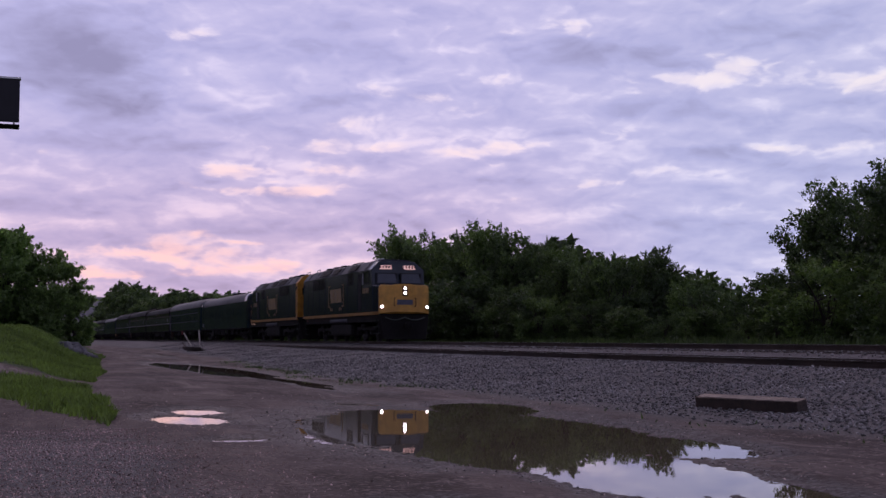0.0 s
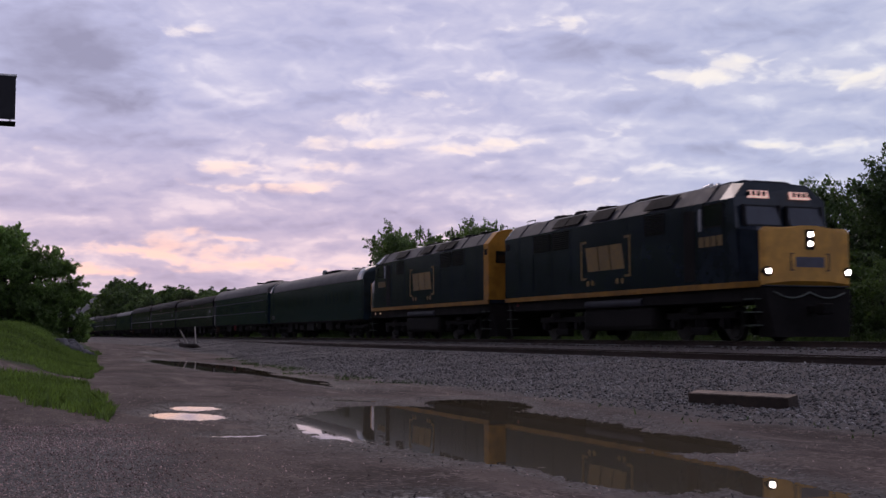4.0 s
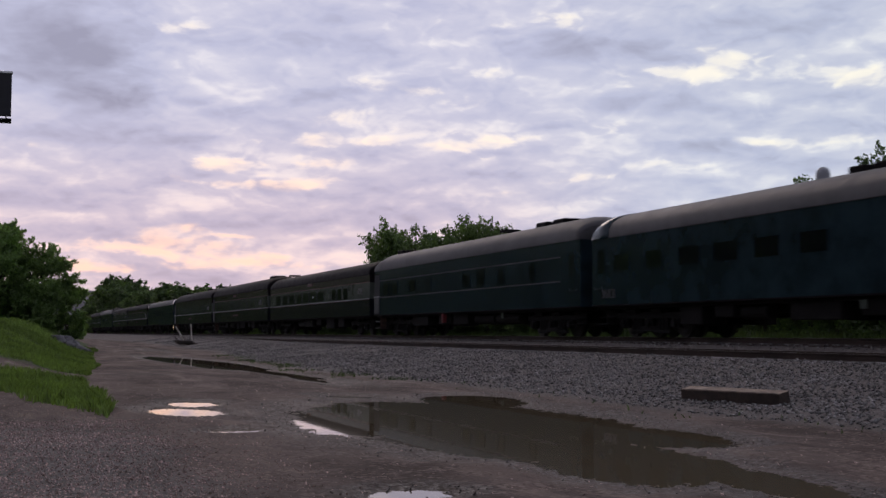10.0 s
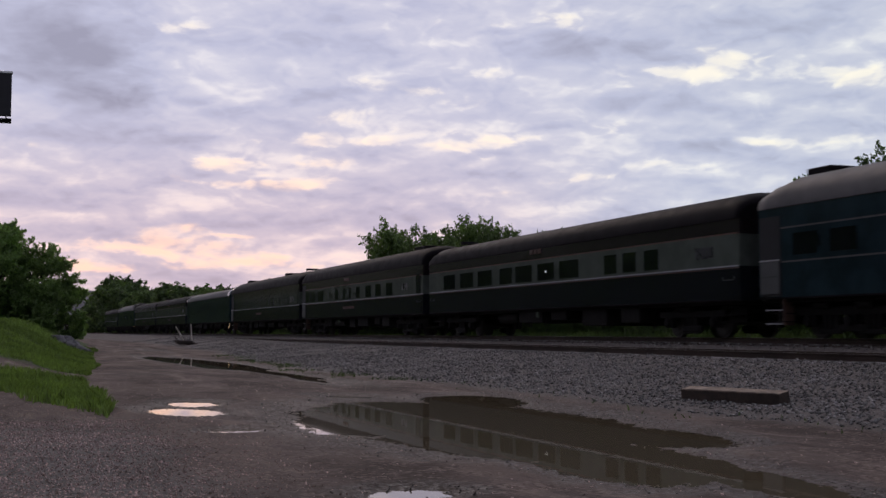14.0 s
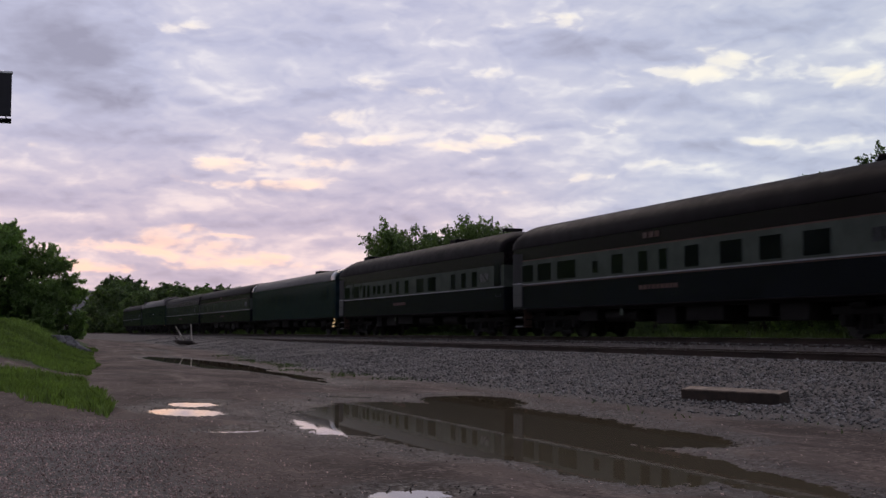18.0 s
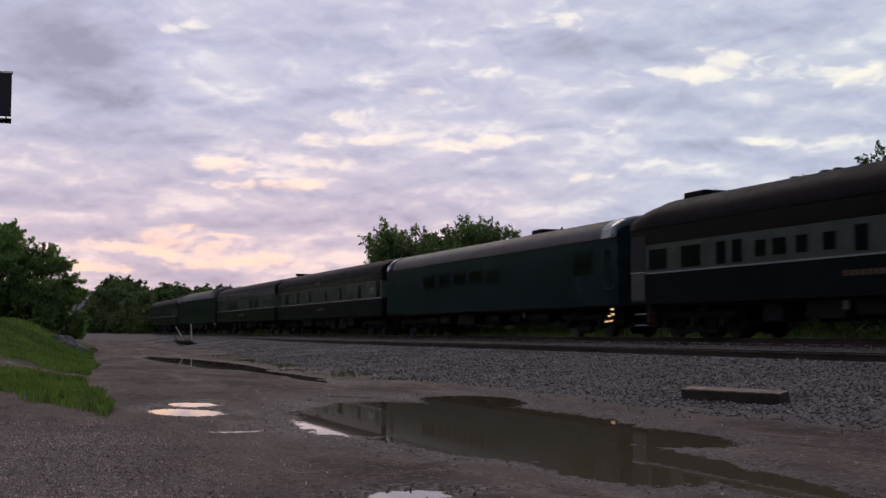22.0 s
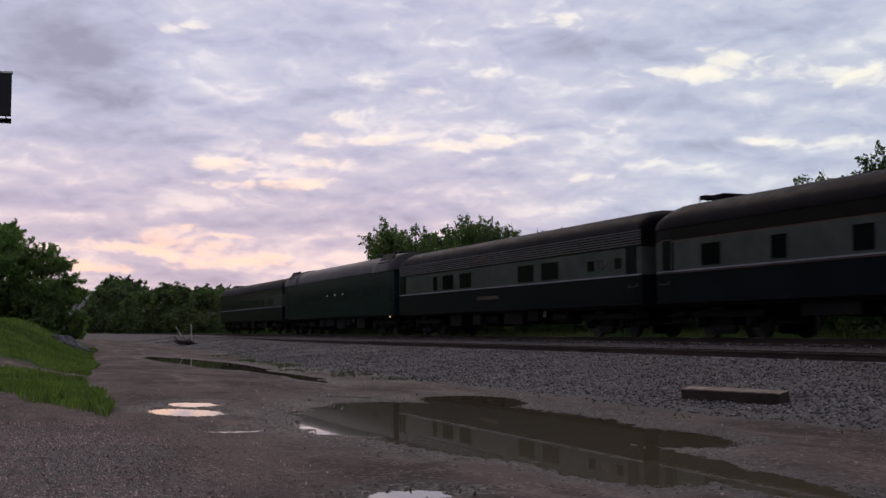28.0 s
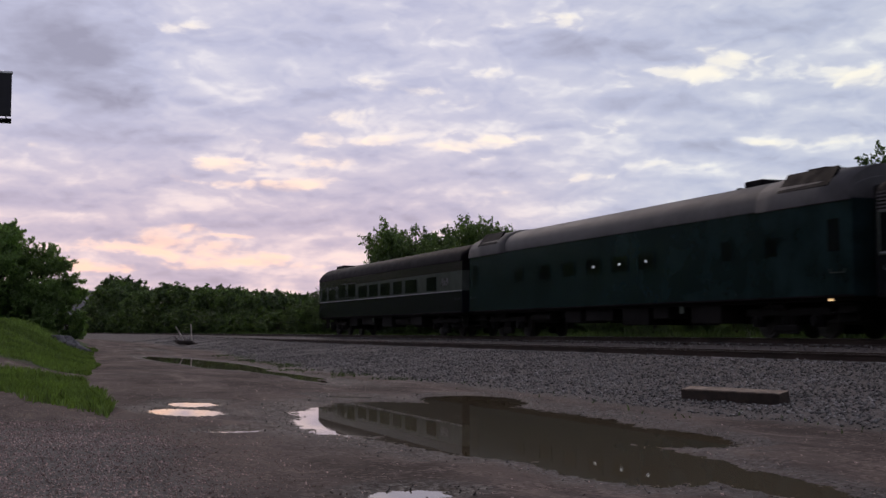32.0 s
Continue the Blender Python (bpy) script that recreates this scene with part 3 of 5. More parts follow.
tagged(arrays("mud_clods", *rock_mesh(22000, at_edges, 0.005, 0.017, 34, 0.5), CLOD), "dark wet clods and pebbles round the puddles", "mud", kind="stuff")

# ---------------------------------------------------------------- tracks

RAIL_OUTLINE = [(-0.07, 0.0), (0.07, 0.0), (0.07, 0.015), (0.012, 0.035), (0.010, 0.125), (0.036, 0.14), (0.036, 0.166), (-0.036, 0.166), (-0.036, 0.14), (-0.010, 0.125), (-0.012, 0.035), (-0.07, 0.015)]


def sleeper_mesh():
    bm = fresh()
    box(bm, -0.115, 0.115, -1.3, 1.3, -0.17, 0.0, 0.008)
    mesh = bpy.data.meshes.new("sleeper")
    bm.to_mesh(mesh)
    bm.free()
    mesh.materials.append(TIMBER)
    return mesh


def track(y, top, label):
    thing = empty("railway_track", pose(0, y, top - 0.17))
    for side in (-0.7535, 0.7535):
        bm = fresh()
        prism(bm, [(side + a, b) for a, b in RAIL_OUTLINE], -900, 120)
        rail = part("rail", bm, RAIL, thing)
        bm = fresh()
        box(bm, -900, 120, side - 0.030, side + 0.030, 0.1665, 0.170)
        part("running_surface", bm, RAIL_TOP, rail, "polished steel rail head")
    mesh = sleeper_mesh()
    rng = random.Random(7)
    for i in range(150):
        ob = new("sleeper", mesh)
        ob.parent = thing
        ob.matrix_basis = pose(-70 + i * 0.53 + rng.uniform(-0.03, 0.03), rng.uniform(-0.05, 0.05), -0.004, 0, 0, rng.uniform(-1, 1))
    tagged(thing, label, "railway track")


track(NEAR_Y, NEAR_Z, "rusty steel rails of the nearer track on timber sleepers")
track(FAR_Y, FAR_Z, "raised main line track with shiny rail heads")

# ---------------------------------------------------------------- vegetation


def leaf_cards(rng, blobs, count, size):
    """Small bent leaves through many overlapping sprays: middle, radius, direction, stretch along it."""
    rows = np.array(blobs)
    weights = rows[:, 3] ** 2 * (1 + rows[:, 7])
    pick = rng.choice(len(rows), count, p=weights / weights.sum())
    mid, rad, along, stretch = rows[pick, :3], rows[pick, 3], rows[pick, 4:7], rows[pick, 7]
    d = rng.normal(size=(count, 3))
    d /= np.linalg.norm(d, axis=1)[:, None]
    reach = rng.random(count) ** 0.45 * rng.uniform(0.85, 1.2, count)
    d = d * np.array((1, 1, 0.8)) + along * ((d * along).sum(axis=1) * stretch)[:, None]
    p = mid + d * (rad * reach)[:, None]
    s = size * rng.uniform(0.5, 1.25, count)
    u = rng.normal(size=(count, 3)) + np.array((0, 0, -0.4))
    u /= np.linalg.norm(u, axis=1)[:, None]
    w = np.cross(u, rng.normal(size=(count, 3)))
    w /= np.linalg.norm(w, axis=1)[:, None]
    n = np.cross(u, w)
    corners = [p - u * s[:, None], p + w * (s * 0.5)[:, None] + n * (s * 0.2)[:, None], p + u * s[:, None] - n * (s * 0.15)[:, None], p - w * (s * 0.5)[:, None] + n * (s * 0.2)[:, None]]
    verts = np.stack(corners, axis=1).reshape(-1, 3)
    faces = np.arange(count * 4).reshape(-1, 4)
    return verts, faces


def tree(name, height, spread, seed, leaves, leaf, mat=None, trunk=0.25, low=0.25, lumps=26, stems=1, sprays=5, loose=0.5, lean_to=(0.0, 0.0)):
    """Tapered trunk with limbs and an uneven crown of leaf sprays; the base is at the origin."""
    rng = np.random.default_rng(seed)
    thing = empty(name)
    bm = fresh()
    tips = []
    for k in range(stems):
        lean = rng.normal(0, 0.08 if stems == 1 else 0.22, 2) * height
        last = Vector((rng.normal(0, 0.1) * (stems > 1), rng.normal(0, 0.1) * (stems > 1), -0.3))
        steps = 5
        for i in range(1, steps + 1):
            f = i / steps
            nxt = Vector((lean[0] * f * f + rng.normal(0, 0.04) * height * 0.3, lean[1] * f * f, height * 0.78 * f))
            rod(bm, last, nxt, trunk * (1.05 - (f - 1 / steps) * 0.9), 8, trunk * (1.05 - f * 0.9))
            last = nxt
            if f > low:
                tips.append((nxt, f))
    blobs = []
    for _ in range(lumps):
        base, f = tips[rng.integers(len(tips))]
        a, out = rng.uniform(0, 2 * np.pi), rng.uniform(0.1, 1.0) ** 0.7
        level = rng.uniform(low, 1.0)
        width = spread * (math.sin(math.pi * min(1, max(0.12, (level - low * 0.6) / (1.08 - low * 0.6)))) ** 0.6)
        end = Vector((math.cos(a) * width * out * 0.85 + base.x * 0.3 + lean_to[0] * level, math.sin(a) * width * out * 0.85 + base.y * 0.3 + lean_to[1] * level, height * (level * 0.92 + rng.uniform(-0.03, 0.03))))
        r = spread * rng.uniform(0.16, 0.30)
        end.z = min(end.z, height - r * 0.9)
        blobs.append((end.x, end.y, end.z, r, 0, 0, 1, 0.0))
        if rng.random() < 0.6:
            rod(bm, base * 0.8, end, trunk * 0.28, 5, trunk * 0.06)
        # leafy twigs that stand out of the clump
        for _ in range(sprays):
            d = Vector((math.cos(a) * out, math.sin(a) * out, 0.35)) + Vector(rng.normal(0, 0.65, 3))
            d.normalize()
            tip = end + d * r * rng.uniform(0.8, 1.0 + loose)
            tip.z = min(tip.z, height + spread * 0.05 * rng.random())
            blobs.append((tip.x, tip.y, tip.z, r * rng.uniform(0.16, 0.34), d.x, d.y, d.z, rng.uniform(0.6, 1.6)))
    part("trunk", bm, BARK, thing)
    verts, faces = leaf_cards(rng, blobs, leaves, leaf)
    arrays("crown", verts, faces, mat or LEAF, thing)
    return thing


def place(thing, x, y, turn=0.0, scale=1.0, wide=1.0):
    z = float(ground_height(np.array([x]), np.array([y]))[0])
    thing.matrix_basis = pose(x, y, z - 0.05, 0, 0, turn) @ Matrix.Diagonal((scale * wide, scale * wide, scale, 1))
    return thing


# the skyline of the woods beyond the line: distance along it, height of the tops
CREST = [(-480, 14.0), (-392, 12.5), (-372, 17.5), (-356, 18.3), (-335, 16.0), (-315, 11.0), (-291, 11.0), (-255, 9.5), (-232, 11.0), (-207, 8.6), (-190, 8.8), (-175, 7.9), (-163, 6.2), (-148, 6.6),
         (-131, 5.4), (-117, 6.0), (-110, 8.0), (-103.5, 8.9), (-101, 10.8), (-98, 11.3), (-93, 10.6), (-89, 8.9), (-86, 8.9), (-83, 9.4), (-80, 9.8), (-73.5, 8.9), (-71, 7.8), (-69, 7.2), (-65, 6.6), (-61.3, 5.5),
         (-59, 6.0), (-56, 6.1), (-54.8, 4.8), (-53, 4.1), (-50.6, 3.9), (-49.4, 3.3), (-47.1, 3.9), (-44.8, 4.3), (-44.3, 5.7), (-43.5, 6.9), (-41, 7.8), (-38, 7.9), (-30, 7.5)]


def vegetation():
    place(tagged(tree("tree", 5.3, 2.25, 17, 36000, 0.095, LEAF_LIGHT, low=0.02, lumps=84, stems=3, trunk=0.16, sprays=5, loose=0.6), "dark bushy tree on the grass bank", "tree"), -67.3, 0.1)
    place(tagged(tree("tree", 4.2, 2.1, 19, 20000, 0.09, LEAF_LIGHT, low=0.02, lumps=50, stems=3, trunk=0.1, sprays=6, loose=0.7), "leafy green shrub at the edge of the dirt road", "bush"), -67.6, 2.2)
    place(tagged(tree("tree", 2.6, 1.25, 20, 9000, 0.08, LEAF_LIGHT, low=0.02, lumps=26, stems=3, trunk=0.06, sprays=6), "low green bush beside the rock pile", "bush"), -67.0, 3.55)
    place(tagged(tree("tree", 2.5, 1.5, 23, 11000, 0.08, LEAF_LIGHT, low=0.02, lumps=40, stems=3, trunk=0.05, sprays=5), "low spreading green bush on the bank", "bush"), -65.6, 2.2)
    near_low = [tree("bush", 5.2, 2.6, 40 + i, 8000, 0.115, (LEAF, LEAF_DARK, LEAF_MID)[i % 3], low=0.02, lumps=34, stems=3, trunk=0.1) for i in range(5)]
    near_tall = [tree("tree", 9.5, 3.4, 50 + i, 15000, 0.135, (LEAF, LEAF_MID, LEAF_DARK)[i % 3], low=0.05, lumps=54, trunk=0.22, stems=1 + i % 2) for i in range(4)]
    airy = tree("tree", 7.8, 3.0, 71, 26000, 0.10, LEAF_DARK, low=0.03, lumps=95, trunk=0.16, stems=2, sprays=5, loose=0.9)
    far_low = [tree("bush", 5.2, 2.7, 80 + i, 1300, 0.30, (LEAF, LEAF_DARK)[i % 2], low=0.02, lumps=26, stems=3, trunk=0.1, sprays=3) for i in range(3)]
    far_tall = [tree("tree", 9.5, 3.6, 90 + i, 2600, 0.36, (LEAF, LEAF_DARK)[i % 2], low=0.06, lumps=40, trunk=0.22, sprays=3) for i in range(3)]
    for i, k in enumerate(near_low + far_low):
        tagged(k, ("dense green bush in the thicket", "dark green shrub in the thicket", "leafy green sapling clump in the thicket")[i % 3], "bush", "thicket along the line")
    for i, k in enumerate(near_tall + far_tall):
        tagged(k, ("broad green deciduous tree behind the tracks", "tall leafy green tree above the thicket", "round-topped dark green tree behind the tracks")[i % 3], "tree", "trees behind the tracks")
    tagged(airy, "large dark tree with loose feathery twigs", "tree", "trees behind the tracks")
    rng = random.Random(4)
    used = set()
    cx, cz = [p[0] for p in CREST], [p[1] for p in CREST]
    kinds = near_low + near_tall + far_low + far_tall + [airy]
    size = {}
    for k in kinds:
        crown = [c for c in k.children if c.name.startswith("crown")][0].data
        co = np.empty(len(crown.vertices) * 3)
        crown.vertices.foreach_get("co", co)
        co = co.reshape(-1, 3)
        size[k] = (float(co[:, 2].max()), float(np.percentile(np.abs(co[:, :2]).max(axis=1), 93)))

    def put(kind, x, y, h, wide):
        base = float(ground_height(np.array([x]), np.array([y]))[0])
        s = max(0.15, (h - base + 0.1) / size[kind][0])
        m = pose(x, y, base - 0.05, 0, 0, rng.uniform(0, 360)) @ Matrix.Diagonal((s * wide, s * wide, s, 1))
        if kind in used:
            copy_thing(kind, m @ Matrix.Diagonal([1 / v for v in kind.scale] + [1]))
        else:
            used.add(kind)
            kind.matrix_basis = m

    def crest(x, half):
        """The lowest top within a tree's reach, so that it does not fill the dips."""
        return float(np.interp(np.linspace(x - half, x + half, 9), cx, cz).min())

    def stand(kind, x, y, wide):
        h = float(np.interp(x, cx, cz))
        half = size[kind][1] * wide * h / size[kind][0]
        put(kind, x, y, crest(x, half * 0.75), wide)

    put(airy, -40.8, 32.0, 7.8, 1.0)
    put(airy, -38.2, 33.5, 8.0, 1.1)
    put(airy, -35.5, 31.5, 8.2, 1.1)
    x, i = -42.5, 0
    while x > -440:
        h = float(np.interp(x, cx, cz))
        close = x > -125
        tall, low = (near_tall, near_low) if close else (far_tall, far_low)
        kind = tall[i % len(tall)] if h > 6.4 else low[i % len(low)]
        stand(kind, x, 32 + rng.uniform(-0.8, 0.8), rng.uniform(0.72, 0.9) if close else rng.uniform(0.9, 1.2))
        # a lower skirt before it and a filler behind
        put(low[(i * 2 + 1) % len(low)], x + rng.uniform(-1, 1), 28.6 + rng.uniform(-0.6, 0.8), 1.0 + (crest(x, 1.5) - 1) * rng.uniform(0.30, 0.62), rng.uniform(1.1, 1.6))
        if i % 2 == 0:
            put(far_low[(i * 3 + 2) % 3], x - 1.0, 37.0 + rng.uniform(-1, 1), crest(x - 1.0, 2.2) * rng.uniform(0.85, 0.95), 1.2)
        x -= max(1.45, 0.24 * h + (-x - 40) * 0.008)
        i += 1
    for x in (-38.0, -34.0, -30.0, -26.0):
        put(near_low[i % 5], x, 28.8, rng.uniform(3.0, 4.4), 1.3)
        put(near_tall[i % 4], x + 1.5, 33.5, rng.uniform(6.5, 7.4), 1.0)
        i += 1
    # added far trees keep low sky out of the train sides' reflections
    x = -620.0
    while x < -335:
        put(far_tall[i % 3], x, -17.0 + (-330 - x) * 0.075, rng.uniform(14, 19), 1.3)
        x += 7.0
        i += 1
    # unseen trees, added beside and behind the camera to darken the train's reflections
    x = -330.0
    while x < 60:
        put((far_tall + far_low)[i % 6], x, -17.0 + rng.uniform(-2, 2), rng.uniform(10.0, 15.0), 1.1)
        put(far_low[i % 3], x + 2.0, -13.0 + rng.uniform(-0.8, 0.8), rng.uniform(4.5, 7.0), 1.3)
        x += 5.5
        i += 1


vegetation()


def ridge(along, mid, seed):
    """A low wooded ridge on the horizon: rows of rising ground along x or y."""
    xs = np.linspace(-1500, 500, 260)
    rng = np.random.default_rng(seed)
    top = 42 + 6 * ripple(xs, 0 * xs, 420, 51) + 2 * ripple(xs, 0 * xs, 60, 52) + rng.normal(0, 0.8, len(xs))
    rows = [(0, 0.0), (110, 0.6), (230, 1.0), (480, 0.9)]
    verts = []
    for out, h in rows:
        for x, t in zip(xs, top):
            bend = mid + out + 60 * math.sin(x / 300)
            verts.append((x, bend, max(-2.0, t * h * 0.62 - 1.0)) if along == "x" else (-bend, x, max(-2.0, t * h - 1.0)))
    n = len(xs)
    faces = [(r * n + i, r * n + i + 1, (r + 1) * n + i + 1, (r + 1) * n + i) for r in range(3) for i in range(n - 1)]
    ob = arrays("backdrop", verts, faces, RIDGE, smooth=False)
    tagged(ob, "wooded ridge on the horizon painted with haze", "hills", kind="structure")


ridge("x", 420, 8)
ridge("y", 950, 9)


def grass_field(name, count, spot, tall, seed, label, mat):
    rng = np.random.default_rng(seed)
    x, y = spot(rng, count)
    z = ground_height(x, y)
    n = len(x)
    h = tall * rng.uniform(0.4, 1.2, n) * (1 + 0.45 * ripple(x, y, 1.4, seed))
    a = rng.uniform(0, 2 * np.pi, n)
    w = 0.012 + 0.02 * h
    lean = rng.normal(0, 0.35, (n, 2)) * h[:, None]
    base = np.stack([x, y, z - 0.02], axis=1)
    off = np.stack([np.cos(a) * w, np.sin(a) * w, 0 * a], axis=1)
    mid = base + np.stack([lean[:, 0] * 0.35, lean[:, 1] * 0.35, h * 0.6], axis=1)
    tip = base + np.stack([lean[:, 0], lean[:, 1], h], axis=1)
    verts = np.stack([base - off, base + off, mid + off * 0.7, tip, mid - off * 0.7], axis=1).reshape(-1, 3)
    faces = np.arange(n * 5).reshape(-1, 5)
    tagged(arrays(name, verts, faces, mat), label, "grass", kind="stuff")


def on_bank(rng, count):
    x = -14.5 - 58 * rng.random(count) ** 1.3
    y = bank_line(x) - 5.0 * rng.random(count) ** 1.2
    strip = np.abs(x + 34 - 4.0 * np.clip(y - 1.0, 0, 2)) < 2.4
    keep = ~strip & (rng.random(count) < lawn(x, y))
    return x[keep], y[keep]


def by_the_pool(rng, count):
    x = -9 - 48 * rng.random(count)
    y = toe_line(x) - 0.35 + rng.normal(0, 0.35, count)
    keep = (ripple(x, y, 2.2, 71) > 0.05) & (rng.random(count) < np.where(x < -26, 1.0, 0.08)) & (pool_depth(x, y) < 0.0)
    return x[keep], y[keep]


def behind_line(rng, count):
    x = -12 - 150 * rng.random(count) ** 1.4
    return x, 23.4 + 6.0 * rng.random(count)


grass_field("grass", 80000, on_bank, 0.15, 61, "lush green grass on the low bank", GRASS)
grass_field("tall_grass", 26000, behind_line, 0.42, 62, "tall green weeds beyond the tracks", WEEDS)
grass_field("weeds", 5200, by_the_pool, 0.075, 63, "thin green weeds along the foot of the ballast", WEEDS)

# ---------------------------------------------------------------- the yard's loose things


def level(x, y):
    return float(ground_height(np.array([float(x)]), np.array([float(y)]))[0])


def boulder(name, sx, sy, sz, seed, mat):
    bm = fresh()
    bmesh.ops.create_icosphere(bm, subdivisions=3, radius=1.0)
    for v in bm.verts:
        k = 0.78 + 0.5 * noise.noise(v.co * 1.1 + Vector((seed * 3.1, 0, 0))) + 0.15 * noise.noise(v.co * 4 + Vector((seed, 5, 0)))
        v.co = Vector((v.co.x * k * sx, v.co.y * k * sy, v.co.z * k * sz))
    return part(name, bm, mat)


def yard_things():
    # a cut railway tie lying on the stones
    bm = fresh()
    box(bm, -0.93, 0.93, -0.11, 0.11, 0, 0.17, 0.012)
    rng = random.Random(3)
    for v in bm.verts:
        v.co += Vector((rng.uniform(-0.006, 0.006), rng.uniform(-0.006, 0.006), rng.uniform(-0.006, 0.004)))
    # shade is put into the side colour, skylight into the weathered top
    tie = part("wooden_railway_tie", bm, material("shaded_creosoted_tie_sides", (0.07, 0.05, 0.038), 0.8, vary=0.45, grain=9, bump=0.6, bump_scale=50))
    tie.data.materials.append(material("skylit_weathered_tie_top", (0.36, 0.275, 0.205), 0.85, vary=0.45, grain=9, bump=0.6, bump_scale=50))
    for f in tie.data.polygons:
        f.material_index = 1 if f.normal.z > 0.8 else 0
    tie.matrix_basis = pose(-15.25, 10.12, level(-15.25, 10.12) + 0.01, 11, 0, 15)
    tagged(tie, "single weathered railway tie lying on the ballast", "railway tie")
    # two pale stakes that lean out of a heap of old timber
    z = level(-82.5, 12.2)
    stakes = empty("broken_stakes", pose(-82.5, 12.2, z, 0, 0, 0))
    bm = fresh()
    rod(bm, (0, 0.25, 0.0), (0.02, 0.14, 1.42), 0.045, 8)
    part("stake", bm, PALE, stakes)
    bm = fresh()
    rod(bm, (0, -0.15, 0.0), (0.05, -0.85, 1.22), 0.045, 8)
    part("stake", bm, PALE, stakes)
    bm = fresh()
    rod(bm, (0, -0.5, 0.0), (0.05, -0.95, 0.62), 0.03, 8)
    part("stake", bm, TIMBER, stakes)
    bm = fresh()
    for k in range(4):
        a = rng.uniform(-40, 40)
        made = fresh()
        box(made, -0.12, 0.12, -0.6, 0.6, 0, 0.16, 0.01)
        bmesh.ops.rotate(made, verts=made.verts, matrix=Matrix.Rotation(radians(a), 3, "Z") @ Matrix.Rotation(radians(rng.uniform(-14, 14)), 3, "X"))
        bmesh.ops.translate(made, verts=made.verts, vec=(rng.uniform(-0.4, 0.4), rng.uniform(-0.5, 0.4), 0.05 * k))
        mesh = bpy.data.meshes.new("scrap")
        made.to_mesh(mesh)
        made.free()
        bm.from_mesh(mesh)
        bpy.data.meshes.remove(mesh)
    part("timber_heap", bm, TIMBER, stakes, "dark heap of old timber")
    tagged(stakes, "two pale wooden stakes leaning out of a timber heap", "stakes")
    # grey rocks dumped at the foot of the bank
    for k, (x, y, sx, sy, sz) in enumerate(((-60.5, 3.8, 0.5, 0.42, 0.28), (-59.5, 3.2, 0.6, 0.5, 0.34), (-62.0, 3.3, 0.7, 0.6, 0.42), (-58.4, 2.7, 0.5, 0.4, 0.30), (-61.0, 4.2, 0.4, 0.3, 0.24))):
        rock = boulder("boulder", sx, sy, sz, k, material("grey_boulder", (0.13, 0.125, 0.13), 0.85, vary=0.35, grain=4, bump=0.5, bump_scale=12))
        rock.matrix_basis = pose(x, y, level(x, y) + sz * 0.25, 0, 0, k * 50)
        tagged(rock, "rough grey boulder dumped at the foot of the bank", "rock", "dumped rocks")
    # billboard seen from behind, on its pole
    board = empty("billboard", pose(-79.7, 0.66, 0))
    bm = fresh()
    box(bm, -0.35, 0.0, -6.2, 0.0, 14.55, 17.28, 0.02)
    part("panel", bm, PANEL, board, "black back of the sign panel")
    bm = fresh()
    box(bm, -0.42, 0.06, -6.25, 0.05, 17.22, 17.34, 0.01)
    part("top_cap", bm, BRIGHT, board)
    bm = fresh()
    box(bm, -0.9, 0.5, -6.3, 0.02, 14.20, 14.30, 0.01)
    for y in (-5.5, -3.5, -1.5, -0.3):
        rod(bm, (-0.2, y, 14.28), (-0.2, y, 14.60), 0.04, 6)
    part("catwalk", bm, IRON, board, "steel catwalk below the panel")
    bm = fresh()
    rod(bm, (-0.6, -3.1, level(-80, -2.4)), (-0.6, -3.1, 16.5), 0.32, 18)
    part("pole", bm, IRON, board)
    tagged(board, "black backed billboard on a steel pole", "billboard")


yard_things()

# ---------------------------------------------------------------- the train
# Vehicles are built with the leading end at x = 0, the rest behind it, z from the rail top.

TRAVEL = [(0, 0.0), (3, 27.18), (6, 54.2), (9, 81.09), (12, 107.8), (15, 134.35), (18, 160.85), (21, 187.51), (24, 214.4), (27, 241.53), (30, 268.57), (32, 286.43)]
VEHICLES = []     # thing, start behind the mark, turned round
AXLES = []        # wheelset, x, radius, direction


def wheelset_mesh(r):
    bm = fresh()
    for s in (-1, 1):
        rod(bm, (0, s * 0.68, 0), (0, s * 0.80, 0), r, 28)
        rod(bm, (0, s * 0.66, 0), (0, s * 0.68, 0), r + 0.028, 28)
        rod(bm, (0, s * 0.80, 0), (0, s * 0.83, 0), r * 0.84, 24, r * 0.80)
        rod(bm, (0, s * 0.80, 0), (0, s * 1.06, 0), 0.085, 12)
        for k in range(4):
            a = k * math.pi / 2
            rod(bm, (math.cos(a) * r * 0.5, s * 0.82, math.sin(a) * r * 0.5), (math.cos(a) * r * 0.5, s * 0.845, math.sin(a) * r * 0.5), 0.05, 8)
    rod(bm, (0, -0.68, 0), (0, 0.68, 0), 0.09, 12)
    mesh = bpy.data.meshes.new("wheelset")
    bm.to_mesh(mesh)
    bm.free()
    mesh.materials.append(WHEEL)
    return mesh


WHEEL_MESHES = {0.457: wheelset_mesh(0.457), 0.508: wheelset_mesh(0.508)}


